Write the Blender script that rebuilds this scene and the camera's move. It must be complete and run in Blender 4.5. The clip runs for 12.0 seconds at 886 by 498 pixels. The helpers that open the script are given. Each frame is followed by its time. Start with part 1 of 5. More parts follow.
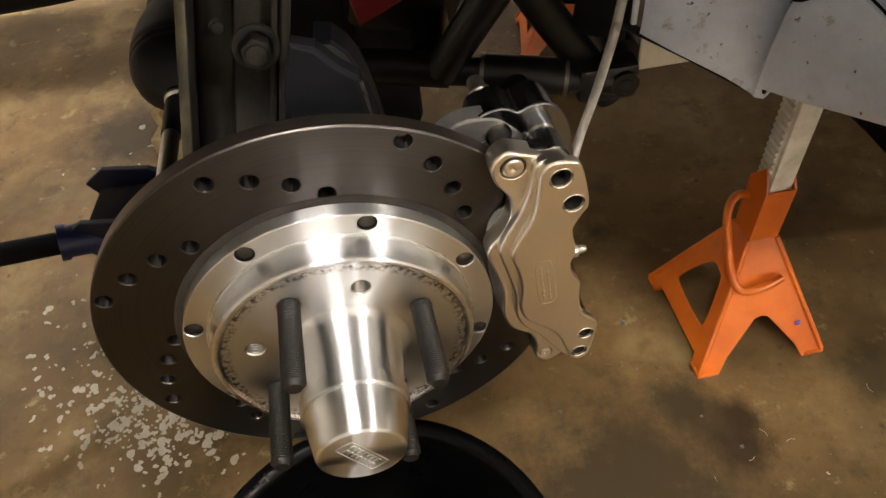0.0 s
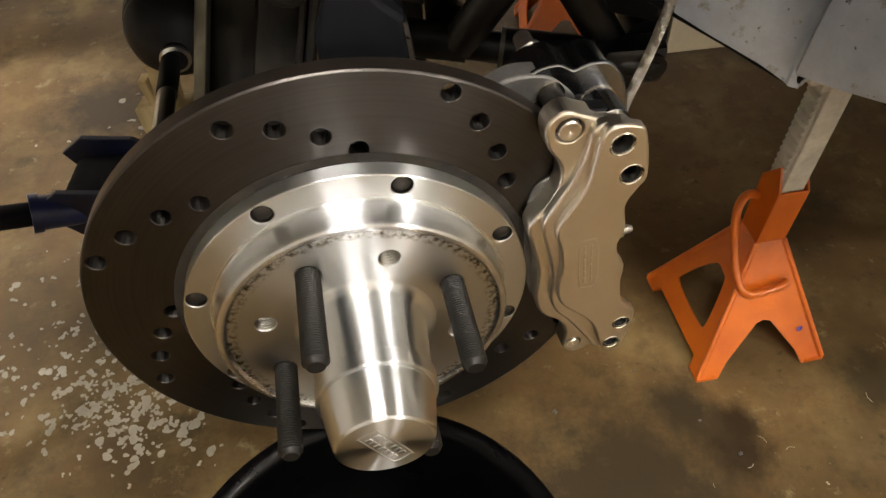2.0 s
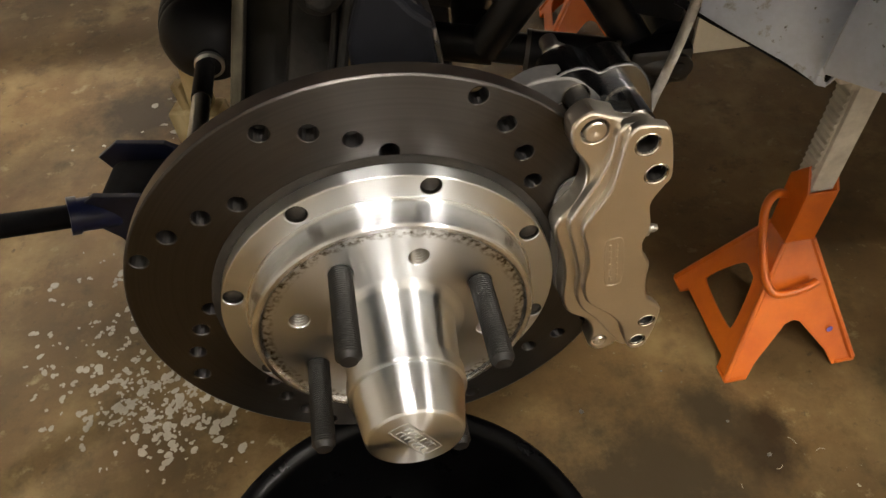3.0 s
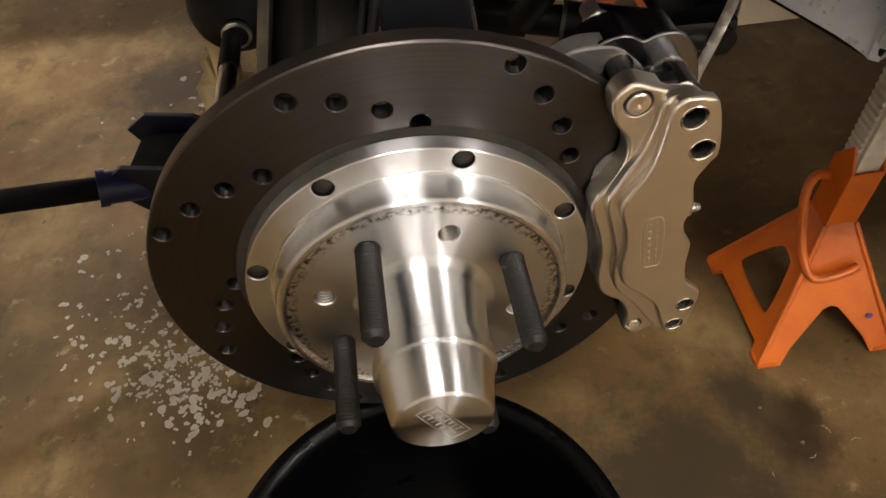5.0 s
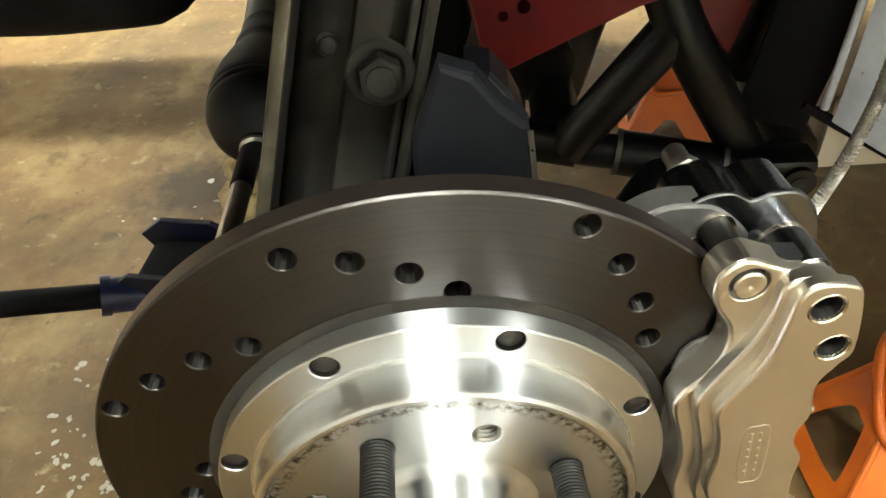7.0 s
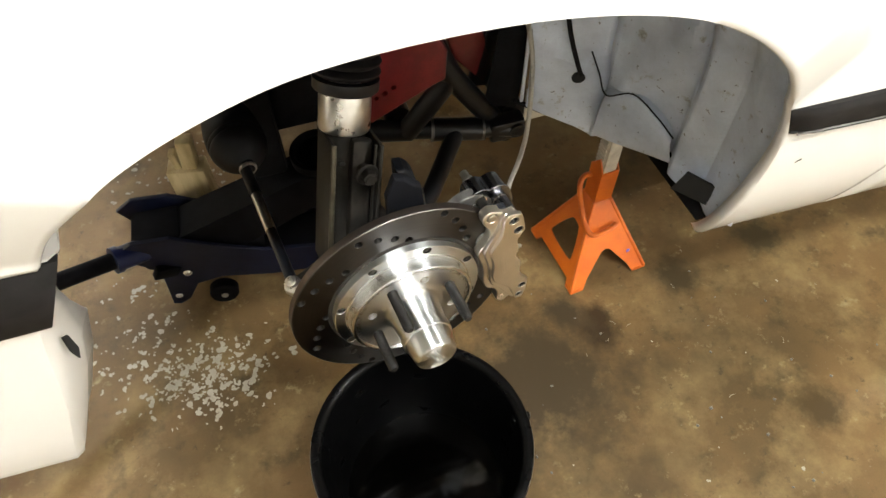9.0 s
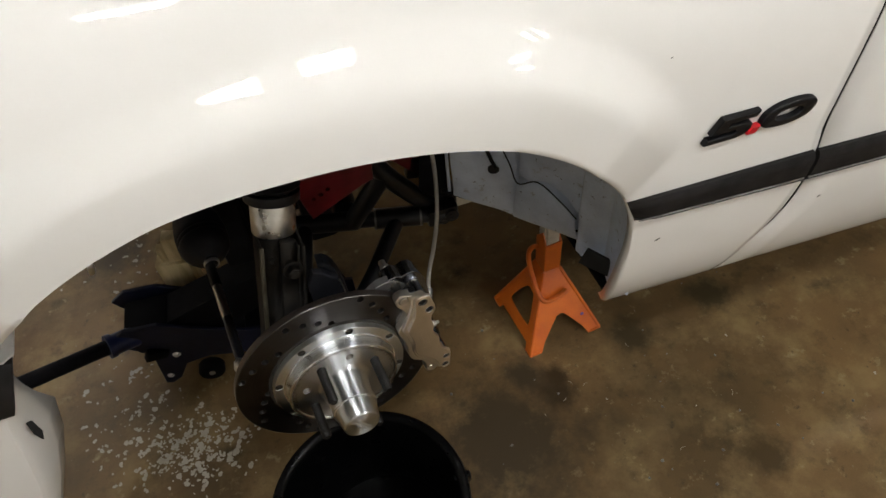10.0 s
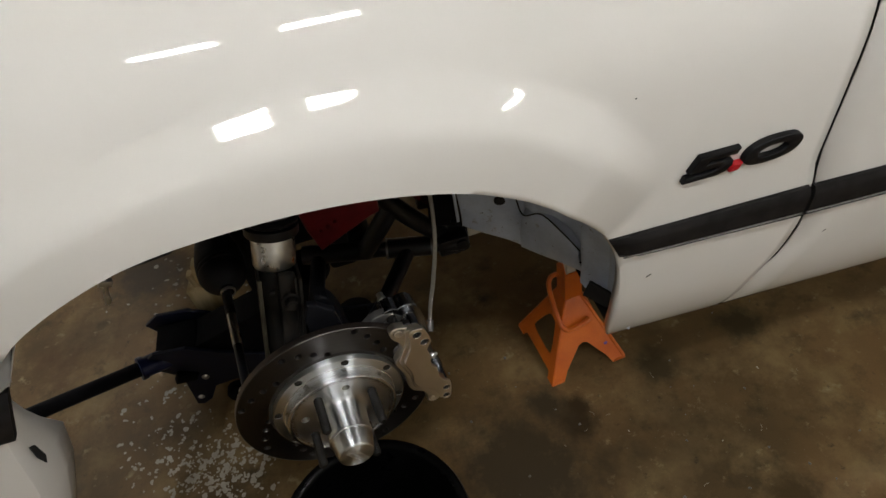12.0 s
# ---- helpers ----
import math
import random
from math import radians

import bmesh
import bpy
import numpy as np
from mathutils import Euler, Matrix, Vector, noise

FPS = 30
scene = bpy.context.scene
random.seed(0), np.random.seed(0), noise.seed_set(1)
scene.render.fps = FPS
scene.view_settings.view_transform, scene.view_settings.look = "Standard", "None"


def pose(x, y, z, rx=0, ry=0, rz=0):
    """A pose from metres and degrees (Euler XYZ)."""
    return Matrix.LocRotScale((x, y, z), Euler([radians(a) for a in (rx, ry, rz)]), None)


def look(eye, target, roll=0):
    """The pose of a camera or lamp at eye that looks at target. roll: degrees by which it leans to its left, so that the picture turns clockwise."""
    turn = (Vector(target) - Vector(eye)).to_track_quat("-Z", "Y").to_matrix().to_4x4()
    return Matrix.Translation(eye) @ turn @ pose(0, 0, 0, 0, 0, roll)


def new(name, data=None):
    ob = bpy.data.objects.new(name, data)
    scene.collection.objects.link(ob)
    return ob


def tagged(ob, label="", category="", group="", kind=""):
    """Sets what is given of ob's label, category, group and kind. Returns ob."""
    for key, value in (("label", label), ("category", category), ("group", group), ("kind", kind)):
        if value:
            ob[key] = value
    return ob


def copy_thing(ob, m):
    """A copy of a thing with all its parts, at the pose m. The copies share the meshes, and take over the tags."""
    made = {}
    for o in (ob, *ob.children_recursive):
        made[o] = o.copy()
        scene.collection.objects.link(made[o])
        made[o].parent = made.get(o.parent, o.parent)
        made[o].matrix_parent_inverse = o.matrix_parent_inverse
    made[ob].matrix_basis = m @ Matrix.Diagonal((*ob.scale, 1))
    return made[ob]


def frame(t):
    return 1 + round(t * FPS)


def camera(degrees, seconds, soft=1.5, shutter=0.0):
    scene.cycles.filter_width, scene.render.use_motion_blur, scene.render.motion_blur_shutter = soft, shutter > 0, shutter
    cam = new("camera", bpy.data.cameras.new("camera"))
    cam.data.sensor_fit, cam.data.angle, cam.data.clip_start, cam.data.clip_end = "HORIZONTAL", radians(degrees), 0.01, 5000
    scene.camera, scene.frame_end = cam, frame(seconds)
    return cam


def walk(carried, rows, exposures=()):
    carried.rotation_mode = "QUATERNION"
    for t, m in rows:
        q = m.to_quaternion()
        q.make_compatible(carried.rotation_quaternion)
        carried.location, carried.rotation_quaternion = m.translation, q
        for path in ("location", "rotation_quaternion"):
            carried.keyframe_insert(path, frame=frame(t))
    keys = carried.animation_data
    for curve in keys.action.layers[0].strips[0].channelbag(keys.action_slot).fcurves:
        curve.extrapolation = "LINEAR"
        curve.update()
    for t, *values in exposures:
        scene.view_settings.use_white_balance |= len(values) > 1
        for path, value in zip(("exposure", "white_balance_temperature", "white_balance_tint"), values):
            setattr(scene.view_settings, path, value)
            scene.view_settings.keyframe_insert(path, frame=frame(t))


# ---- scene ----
cam = camera(64.6, 12.0)
PATH = [
    (0, (0.041, -0.27, 0.919), (0.039, 1.018, -0.612), -8.0),
    (0.5, (0.033, -0.264, 0.915), (0.052, 1.082, -0.564), -6.6),
    (1, (0.014, -0.258, 0.891), (0.063, 1.043, -0.627), -4.3),
    (1.5, (0.012, -0.249, 0.885), (0.084, 1.057, -0.628), -3.8),
    (2, (0.004, -0.252, 0.879), (0.083, 1.029, -0.655), -2.8),
    (2.5, (0.002, -0.261, 0.887), (0.04, 1.038, -0.633), -4.2),
    (4.5, (0.002, -0.25, 0.875), (-0.024, 0.99, -0.694), -6.2),
    (5, (-0.001, -0.25, 0.874), (-0.071, 0.997, -0.688), -7.2),
    (5.5, (0.01, -0.244, 0.889), (-0.12, 1.012, -0.662), -11.2),
    (6, (0.003, -0.204, 0.868), (-0.077, 1.091, -0.654), -9.6),
    (6.5, (-0.021, -0.171, 0.828), (-0.133, 1.253, -0.572), -4.3),
    (7, (-0.008, -0.17, 0.836), (-0.128, 1.292, -0.523), -5.0),
    (7.2, (-0.009, -0.198, 0.86), (-0.158, 1.141, -0.618), -8.5),
    (8.8, (-0.106, -0.409, 1.295), (0.208, 0.661, -0.365), -4.0),
    (9, (-0.124, -0.451, 1.328), (0.217, 0.611, -0.332), -0.4),
    (9.5, (-0.09, -0.521, 1.398), (0.231, 0.609, -0.221), -2.7),
    (10, (0.011, -0.553, 1.449), (0.312, 0.667, -0.107), -6.5),
    (10.5, (0.057, -0.575, 1.452), (0.328, 0.695, -0.068), -6.8),
    (11, (0.071, -0.574, 1.451), (0.228, 0.715, -0.071), -9.0),
    (11.5, (0.092, -0.585, 1.469), (0.203, 0.74, -0.026), -10.1),
    (12, (0.107, -0.572, 1.461), (0.253, 0.737, -0.044), -12.0),
]
EXPOSURES = [(0.0, 0.76, 7000, 14), (2.5, 0.6, 6900, 11), (5.0, 0.4, 7000, 16), (6.0, 0.4, 6900, 11), (6.5, 0.78, 6650, 0), (7.0, 1.35, 6450, -1), (7.3, 1.5, 6450, 1), (8.8, 1.3, 6350, 6), (9.5, 0.6, 6350, 9), (10.0, -0.25, 6200, 10), (10.5, -0.56, 6200, 10), (11.0, -0.62, 6200, 10), (12.0, -0.74, 6250, 10)]
walk(cam, [(t, look(eye, target, roll)) for t, eye, target, roll in PATH], EXPOSURES)
LAMP_COLOUR, NEAR_POWER, FAR_POWER, BAY_POWER = (1.0, 0.965, 0.91, 1), 225.0, 560.0, 800.0
# Unseen lamps added to lift the floor under the nose.
FILL_LAMPS = [(-1.95, 0.9), (-2.6, 3.0)]
# The first two show in the fender's gloss; the third is added fill.
NEAR_LAMPS = [(-0.18, -0.945), (0.28, -0.91), (2.0, -1.6)]
# The lamp at (3.5, 0.9) is unseen, added as fill.
FAR_LAMPS = [(2.3, -2.0), (3.5, 0.9), (0.3, 2.3)]
BAY_LAMPS = [(-1.2, 2.12), (-0.72, 2.16)]

# ---- world, lamps ----
world = bpy.data.worlds.new("garage_air")
world.use_nodes = True
scene.world = world
world.node_tree.nodes["Background"].inputs[0].default_value = (0.9, 0.86, 0.78, 1)
world.node_tree.nodes["Background"].inputs[1].default_value = 0.01


# ---- small tools ----
def srgb(r, g, b):
    f = lambda c: c / 12.92 if c <= 0.04045 else ((c + 0.055) / 1.055) ** 2.4
    return (f(r / 255), f(g / 255), f(b / 255), 1)


def finish(ob, bm, mat, smooth=None):
    me = ob.data
    bmesh.ops.recalc_face_normals(bm, faces=bm.faces[:])
    bm.to_mesh(me)
    bm.free()
    if mat:
        me.materials.append(mat)
    if smooth is not None:
        me.shade_smooth()
        me.set_sharp_from_angle(angle=radians(smooth))
    return ob


def part(name, bm, material, parent=None, label="", smooth=35, m=None):
    """One mesh object under a thing or a part."""
    ob = new(name, bpy.data.meshes.new(name))
    finish(ob, bm, material, smooth)
    if parent is not None:
        ob.parent = parent
    if m is not None:
        ob.matrix_basis = m
    if label:
        ob["label"] = label
    return ob


def thing(name, label, category, m=None, group="", kind=""):
    ob = new(name)
    ob.empty_display_size = 0.05
    if m is not None:
        ob.matrix_basis = m
    return tagged(ob, label, category, group, kind)


def solo(name, bm, material, label, category, smooth=35, m=None, group="", kind=""):
    return tagged(part(name, bm, material, None, "", smooth, m), label, category, group, kind)


def loft(loops, closed_u=True, cap0=False, cap1=False, closed_v=False):
    """Skin through loops of points."""
    bm = bmesh.new()
    rings = [[bm.verts.new(p) for p in loop] for loop in loops]
    pairs = list(zip(rings, rings[1:])) + ([(rings[-1], rings[0])] if closed_v else [])
    for a, b in pairs:
        n = len(a)
        for i in range(n if closed_u else n - 1):
            j = (i + 1) % n
            bm.faces.new((a[i], a[j], b[j], b[i]))
    if cap0:
        bm.faces.new(rings[0][::-1])
    if cap1:
        bm.faces.new(rings[-1])
    return bm


def ring_pts(r, z, n=32, cx=0.0, cy=0.0):
    return [(cx + r * math.cos(2 * math.pi * i / n), cy + r * math.sin(2 * math.pi * i / n), z) for i in range(n)]


def lathe(profile, n=48, cap0=False, cap1=False, cx=0.0, cy=0.0):
    """Turned body about z from (radius, height) pairs."""
    return loft([ring_pts(max(r, 1e-5), z, n, cx, cy) for r, z in profile], True, cap0, cap1)


def spline(pts, n=8, closed=False):
    """Catmull-Rom through the points."""
    v = [Vector(p) for p in pts]
    out = []
    m = len(v)
    for i in range(m if closed else m - 1):
        if closed:
            a, b, c, d = v[i - 1], v[i], v[(i + 1) % m], v[(i + 2) % m]
        else:
            a, b, c, d = v[max(i - 1, 0)], v[i], v[i + 1], v[min(i + 2, m - 1)]
        for k in range(n):
            t = k / n
            out.append(0.5 * ((2 * b) + (c - a) * t + (2 * a - 5 * b + 4 * c - d) * t * t + (3 * b - a - 3 * c + d) * t ** 3))
    if not closed:
        out.append(v[-1].copy())
    return out


def pipe(path, radius, n=14, caps=True):
    """Round bar along a path; radius may be a number or a list."""
    pts = [Vector(p) for p in path]
    rad = radius if isinstance(radius, (list, tuple)) else [radius] * len(pts)
    up = Vector((0.13, 0.21, 0.97))
    loops = []
    side = None
    for i, p in enumerate(pts):
        d = (pts[min(i + 1, len(pts) - 1)] - pts[max(i - 1, 0)]).normalized()
        if side is None:
            side = d.cross(up).normalized()
        side = (side - d * side.dot(d)).normalized()
        other = d.cross(side)
        loops.append([p + rad[i] * (math.cos(2 * math.pi * k / n) * side + math.sin(2 * math.pi * k / n) * other) for k in range(n)])
    return loft(loops, True, caps, caps)


def bar(a, b, r, n=16):
    return pipe([a, b], r, n)


def box(sx, sy, sz, bevel=0.003, m=None, seg=2):
    bm = bmesh.new()
    bmesh.ops.create_cube(bm, size=1)
    bmesh.ops.scale(bm, vec=(sx, sy, sz), verts=bm.verts[:])
    if bevel:
        bmesh.ops.bevel(bm, geom=bm.edges[:], offset=bevel, segments=seg, affect="EDGES", profile=0.5)
    if m is not None:
        bmesh.ops.transform(bm, matrix=m, verts=bm.verts[:])
    return bm


def join(*bms):
    out = bmesh.new()
    for b in bms:
        me = bpy.data.meshes.new("tmp")
        b.to_mesh(me)
        b.free()
        out.from_mesh(me)
        bpy.data.meshes.remove(me)
    return out


def moved(bm, m):
    bmesh.ops.transform(bm, matrix=m, verts=bm.verts[:])
    return bm


def inset(loop, d):
    """2D loop moved inwards by d (counter-clockwise loop)."""
    n = len(loop)
    out = []
    for i in range(n):
        a, b, c = loop[i - 1], loop[i], loop[(i + 1) % n]
        e1 = Vector((b[0] - a[0], b[1] - a[1]))
        e2 = Vector((c[0] - b[0], c[1] - b[1]))
        t = (e1.normalized() + e2.normalized())
        if t.length < 1e-9:
            t = e1
        t.normalize()
        out.append((b[0] - t.y * d, b[1] + t.x * d))
    return out


def ccw(loop):
    s = sum(loop[i - 1][0] * loop[i][1] - loop[i][0] * loop[i - 1][1] for i in range(len(loop)))
    return [(p[0], p[1]) for p in (loop if s > 0 else loop[::-1])]


def plate(outline, holes=(), z0=0.0, z1=0.01, chamfer=0.0, hole_chamfer=0.0):
    """Flat plate with through holes and broken edges."""
    bm = bmesh.new()
    outline = ccw(outline)
    fills = {z0: [], z1: []}
    for loop, ch, sign in [(outline, chamfer, 1)] + [(ccw(h), hole_chamfer, -1) for h in holes]:
        stack = [(z0, loop)]
        if ch:
            stack += [(z1 - ch, loop), (z1 - 0.35 * ch, inset(loop, sign * 0.35 * ch)), (z1, inset(loop, sign * ch))]
        else:
            stack += [(z1, loop)]
        rings = [[bm.verts.new((x, y, z)) for x, y in lp] for z, lp in stack]
        n = len(loop)
        for a, b in zip(rings, rings[1:]):
            for i in range(n):
                j = (i + 1) % n
                bm.faces.new((a[i], a[j], b[j], b[i]))
        for z, r in ((z0, rings[0]), (z1, rings[-1])):
            for i in range(n):
                fills[z].append(bm.edges.get((r[i], r[(i + 1) % n])))
    for z, edges in fills.items():
        bmesh.ops.triangle_fill(bm, use_beauty=True, use_dissolve=False, edges=edges, normal=(0, 0, 1))
    return bm


def circle2(cx, cy, r, n=18, a0=0.0):
    return [(cx + r * math.cos(a0 + 2 * math.pi * i / n), cy + r * math.sin(a0 + 2 * math.pi * i / n)) for i in range(n)]


def screw(r, length, pitch=0.0013, depth=0.0006, n=18, z0=0.0, tip=0.002):
    """Threaded bar along z."""
    prof = [(r - depth, z0)]
    z = z0
    while z < z0 + length - tip:
        prof += [(r - depth, z + 0.1 * pitch), (r, z + 0.4 * pitch), (r, z + 0.6 * pitch), (r - depth, z + 0.95 * pitch)]
        z += pitch
    prof += [(r - depth, z0 + length - tip), (r - 0.35 * r, z0 + length)]
    return lathe(prof, n, False, True)


def hexagon(r, h, bevel=0.0012):
    bm = bmesh.new()
    bmesh.ops.create_cone(bm, cap_ends=True, segments=6, radius1=r, radius2=r, depth=h)
    bmesh.ops.bevel(bm, geom=bm.edges[:], offset=bevel, segments=2, affect="EDGES", profile=0.5)
    return bm


# ---- materials ----
def mat(name, colour, rough=0.5, metal=0.0, coat=0.0, spread=0.12, scale=40.0, bump=0.15, grain=400.0, second=None, rough_var=0.12, spec=0.5, stretch=None):
    """Surface with grain, patches of a second tone, uneven gloss and fine relief."""
    m = bpy.data.materials.new(name)
    m.use_nodes = True
    nt = m.node_tree
    p = nt.nodes["Principled BSDF"]
    tc = nt.nodes.new("ShaderNodeTexCoord")
    src = tc.outputs["Object"]
    if stretch:
        mp = nt.nodes.new("ShaderNodeMapping")
        mp.inputs["Scale"].default_value = stretch
        nt.links.new(src, mp.inputs["Vector"])
        src = mp.outputs["Vector"]

    def tex(s, detail=4, rg=0.55):
        n = nt.nodes.new("ShaderNodeTexNoise")
        n.inputs["Scale"].default_value, n.inputs["Detail"].default_value, n.inputs["Roughness"].default_value = s, detail, rg
        nt.links.new(src, n.inputs["Vector"])
        return n.outputs["Fac"]

    big, small = tex(scale), tex(grain, 2)
    second = second or tuple(c * (1 - spread * 2.2) for c in colour[:3]) + (1,)
    ramp = nt.nodes.new("ShaderNodeMapRange")
    ramp.inputs["From Min"].default_value, ramp.inputs["From Max"].default_value = 0.38, 0.66
    nt.links.new(big, ramp.inputs["Value"])
    mix = nt.nodes.new("ShaderNodeMix")
    mix.data_type = "RGBA"
    mix.inputs["A"].default_value, mix.inputs["B"].default_value = colour, second
    nt.links.new(ramp.outputs["Result"], mix.inputs["Factor"])
    mul = nt.nodes.new("ShaderNodeMix")
    mul.data_type, mul.blend_type = "RGBA", "MULTIPLY"
    mul.inputs["Factor"].default_value = 1.0
    g = nt.nodes.new("ShaderNodeMapRange")
    g.inputs["To Min"].default_value, g.inputs["To Max"].default_value = 1 - spread, 1 + spread
    nt.links.new(small, g.inputs["Value"])
    nt.links.new(mix.outputs["Result"], mul.inputs["A"])
    nt.links.new(g.outputs["Result"], mul.inputs["B"])
    nt.links.new(mul.outputs["Result"], p.inputs["Base Color"])
    rr = nt.nodes.new("ShaderNodeMapRange")
    rr.inputs["To Min"].default_value, rr.inputs["To Max"].default_value = max(rough - rough_var, 0.02), min(rough + rough_var, 1)
    nt.links.new(big, rr.inputs["Value"])
    nt.links.new(rr.outputs["Result"], p.inputs["Roughness"])
    p.inputs["Metallic"].default_value = metal
    p.inputs["Specular IOR Level"].default_value = spec
    p.inputs["Coat Weight"].default_value = coat
    p.inputs["Coat Roughness"].default_value = 0.04
    if bump:
        b = nt.nodes.new("ShaderNodeBump")
        b.inputs["Strength"].default_value, b.inputs["Distance"].default_value = bump, 0.0006
        nt.links.new(small, b.inputs["Height"])
        nt.links.new(b.outputs["Normal"], p.inputs["Normal"])
    return m


def turned(name, colour, rough, groove=900.0, strength=0.12, dirt=None, band=None, aniso=0.6, vary=0.03):
    """Metal turned on a lathe about the local z axis: fine rings, and dirt in a band of radii."""
    m = bpy.data.materials.new(name)
    m.use_nodes = True
    nt = m.node_tree
    p = nt.nodes["Principled BSDF"]
    tc = nt.nodes.new("ShaderNodeTexCoord")
    sep = nt.nodes.new("ShaderNodeSeparateXYZ")
    nt.links.new(tc.outputs["Object"], sep.inputs[0])

    def math_node(op, a, b=None):
        n = nt.nodes.new("ShaderNodeMath")
        n.operation = op
        for i, v in enumerate((a, b)):
            if v is None:
                continue
            if isinstance(v, (int, float)):
                n.inputs[i].default_value = v
            else:
                nt.links.new(v, n.inputs[i])
        return n.outputs[0]

    rad = math_node("SQRT", math_node("ADD", math_node("MULTIPLY", sep.outputs[0], sep.outputs[0]), math_node("MULTIPLY", sep.outputs[1], sep.outputs[1])))
    line = nt.nodes.new("ShaderNodeCombineXYZ")
    nt.links.new(math_node("MULTIPLY", rad, groove), line.inputs[0])
    nt.links.new(math_node("MULTIPLY", sep.outputs[2], groove), line.inputs[1])
    rings = nt.nodes.new("ShaderNodeTexNoise")
    rings.inputs["Scale"].default_value, rings.inputs["Detail"].default_value = 1.0, 3
    nt.links.new(line.outputs[0], rings.inputs["Vector"])
    cloud = nt.nodes.new("ShaderNodeTexNoise")
    cloud.inputs["Scale"].default_value, cloud.inputs["Detail"].default_value = 60, 5
    nt.links.new(tc.outputs["Object"], cloud.inputs["Vector"])
    tone = nt.nodes.new("ShaderNodeMapRange")
    tone.inputs["To Min"].default_value, tone.inputs["To Max"].default_value = 1 - vary, 1 + vary
    nt.links.new(rings.outputs["Fac"], tone.inputs["Value"])
    base = nt.nodes.new("ShaderNodeMix")
    base.data_type, base.blend_type = "RGBA", "MULTIPLY"
    base.inputs["Factor"].default_value = 1
    base.inputs["A"].default_value = colour
    nt.links.new(tone.outputs["Result"], base.inputs["B"])
    col = base.outputs["Result"]
    rr = nt.nodes.new("ShaderNodeMapRange")
    rr.inputs["From Min"].default_value, rr.inputs["From Max"].default_value = 0.3, 0.7
    rr.inputs["To Min"].default_value, rr.inputs["To Max"].default_value = rough * 0.985, rough * 1.015
    nt.links.new(rings.outputs["Fac"], rr.inputs["Value"])
    rough_out = rr.outputs["Result"]
    if band:
        r0, r1, soft, thresh = band
        lo = nt.nodes.new("ShaderNodeMapRange")
        lo.inputs["From Min"].default_value, lo.inputs["From Max"].default_value = r0 - soft, r0 + soft
        nt.links.new(rad, lo.inputs["Value"])
        hi = nt.nodes.new("ShaderNodeMapRange")
        hi.inputs["From Min"].default_value, hi.inputs["From Max"].default_value = r1 + soft, r1 - soft
        nt.links.new(rad, hi.inputs["Value"])
        spots = nt.nodes.new("ShaderNodeTexNoise")
        spots.inputs["Scale"].default_value, spots.inputs["Detail"].default_value = 330, 8
        nt.links.new(tc.outputs["Object"], spots.inputs["Vector"])
        sp = nt.nodes.new("ShaderNodeMapRange")
        sp.inputs["From Min"].default_value, sp.inputs["From Max"].default_value = thresh, thresh + 0.20
        nt.links.new(spots.outputs["Fac"], sp.inputs["Value"])
        mask = math_node("MULTIPLY", math_node("MULTIPLY", lo.outputs[0], hi.outputs[0]), sp.outputs[0])
        dm = nt.nodes.new("ShaderNodeMix")
        dm.data_type = "RGBA"
        nt.links.new(mask, dm.inputs["Factor"])
        nt.links.new(col, dm.inputs["A"])
        dm.inputs["B"].default_value = dirt
        col = dm.outputs["Result"]
    p.inputs["Metallic"].default_value = 1.0
    nt.links.new(col, p.inputs["Base Color"])
    nt.links.new(rough_out, p.inputs["Roughness"])
    b = nt.nodes.new("ShaderNodeBump")
    b.inputs["Strength"].default_value, b.inputs["Distance"].default_value = strength, 0.00004
    nt.links.new(rings.outputs["Fac"], b.inputs["Height"])
    nt.links.new(b.outputs["Normal"], p.inputs["Normal"])
    if aniso:
        p.inputs["Anisotropic"].default_value, p.inputs["Anisotropic Rotation"].default_value = aniso, 0.25
        tg = nt.nodes.new("ShaderNodeTangent")
        tg.direction_type, tg.axis = "RADIAL", "Z"
        nt.links.new(tg.outputs[0], p.inputs["Tangent"])
    return m


def glow(name, colour, strength):
    m = bpy.data.materials.new(name)
    m.use_nodes = True
    p = m.node_tree.nodes["Principled BSDF"]
    p.inputs["Base Color"].default_value = (0.9, 0.9, 0.88, 1)
    p.inputs["Emission Color"].default_value = colour
    p.inputs["Emission Strength"].default_value = strength
    return m


# The wide patch by the bucket deepens a stain with painted shade.
STAINS_AND_SHADE = [(0.395, 0.100, 0.045, (0.030, 0.017, 0.007, 1)), (0.41, 0.135, 0.032, (0.036, 0.021, 0.009, 1)), (0.345, 0.165, 0.045, (0.045, 0.032, 0.017, 1)), (0.265, 0.095, 0.05, (0.050, 0.035, 0.018, 1)), (0.24, 0.03, 0.17, (0.048, 0.033, 0.017, 1)), (-0.58, 0.93, 0.11, (0.040, 0.025, 0.010, 1)), (0.74, -0.19, 0.05, (0.055, 0.034, 0.012, 1)), (0.85, 0.21, 0.06, (0.045, 0.032, 0.014, 1)), (0.62, 0.17, 0.05, (0.045, 0.031, 0.014, 1))]


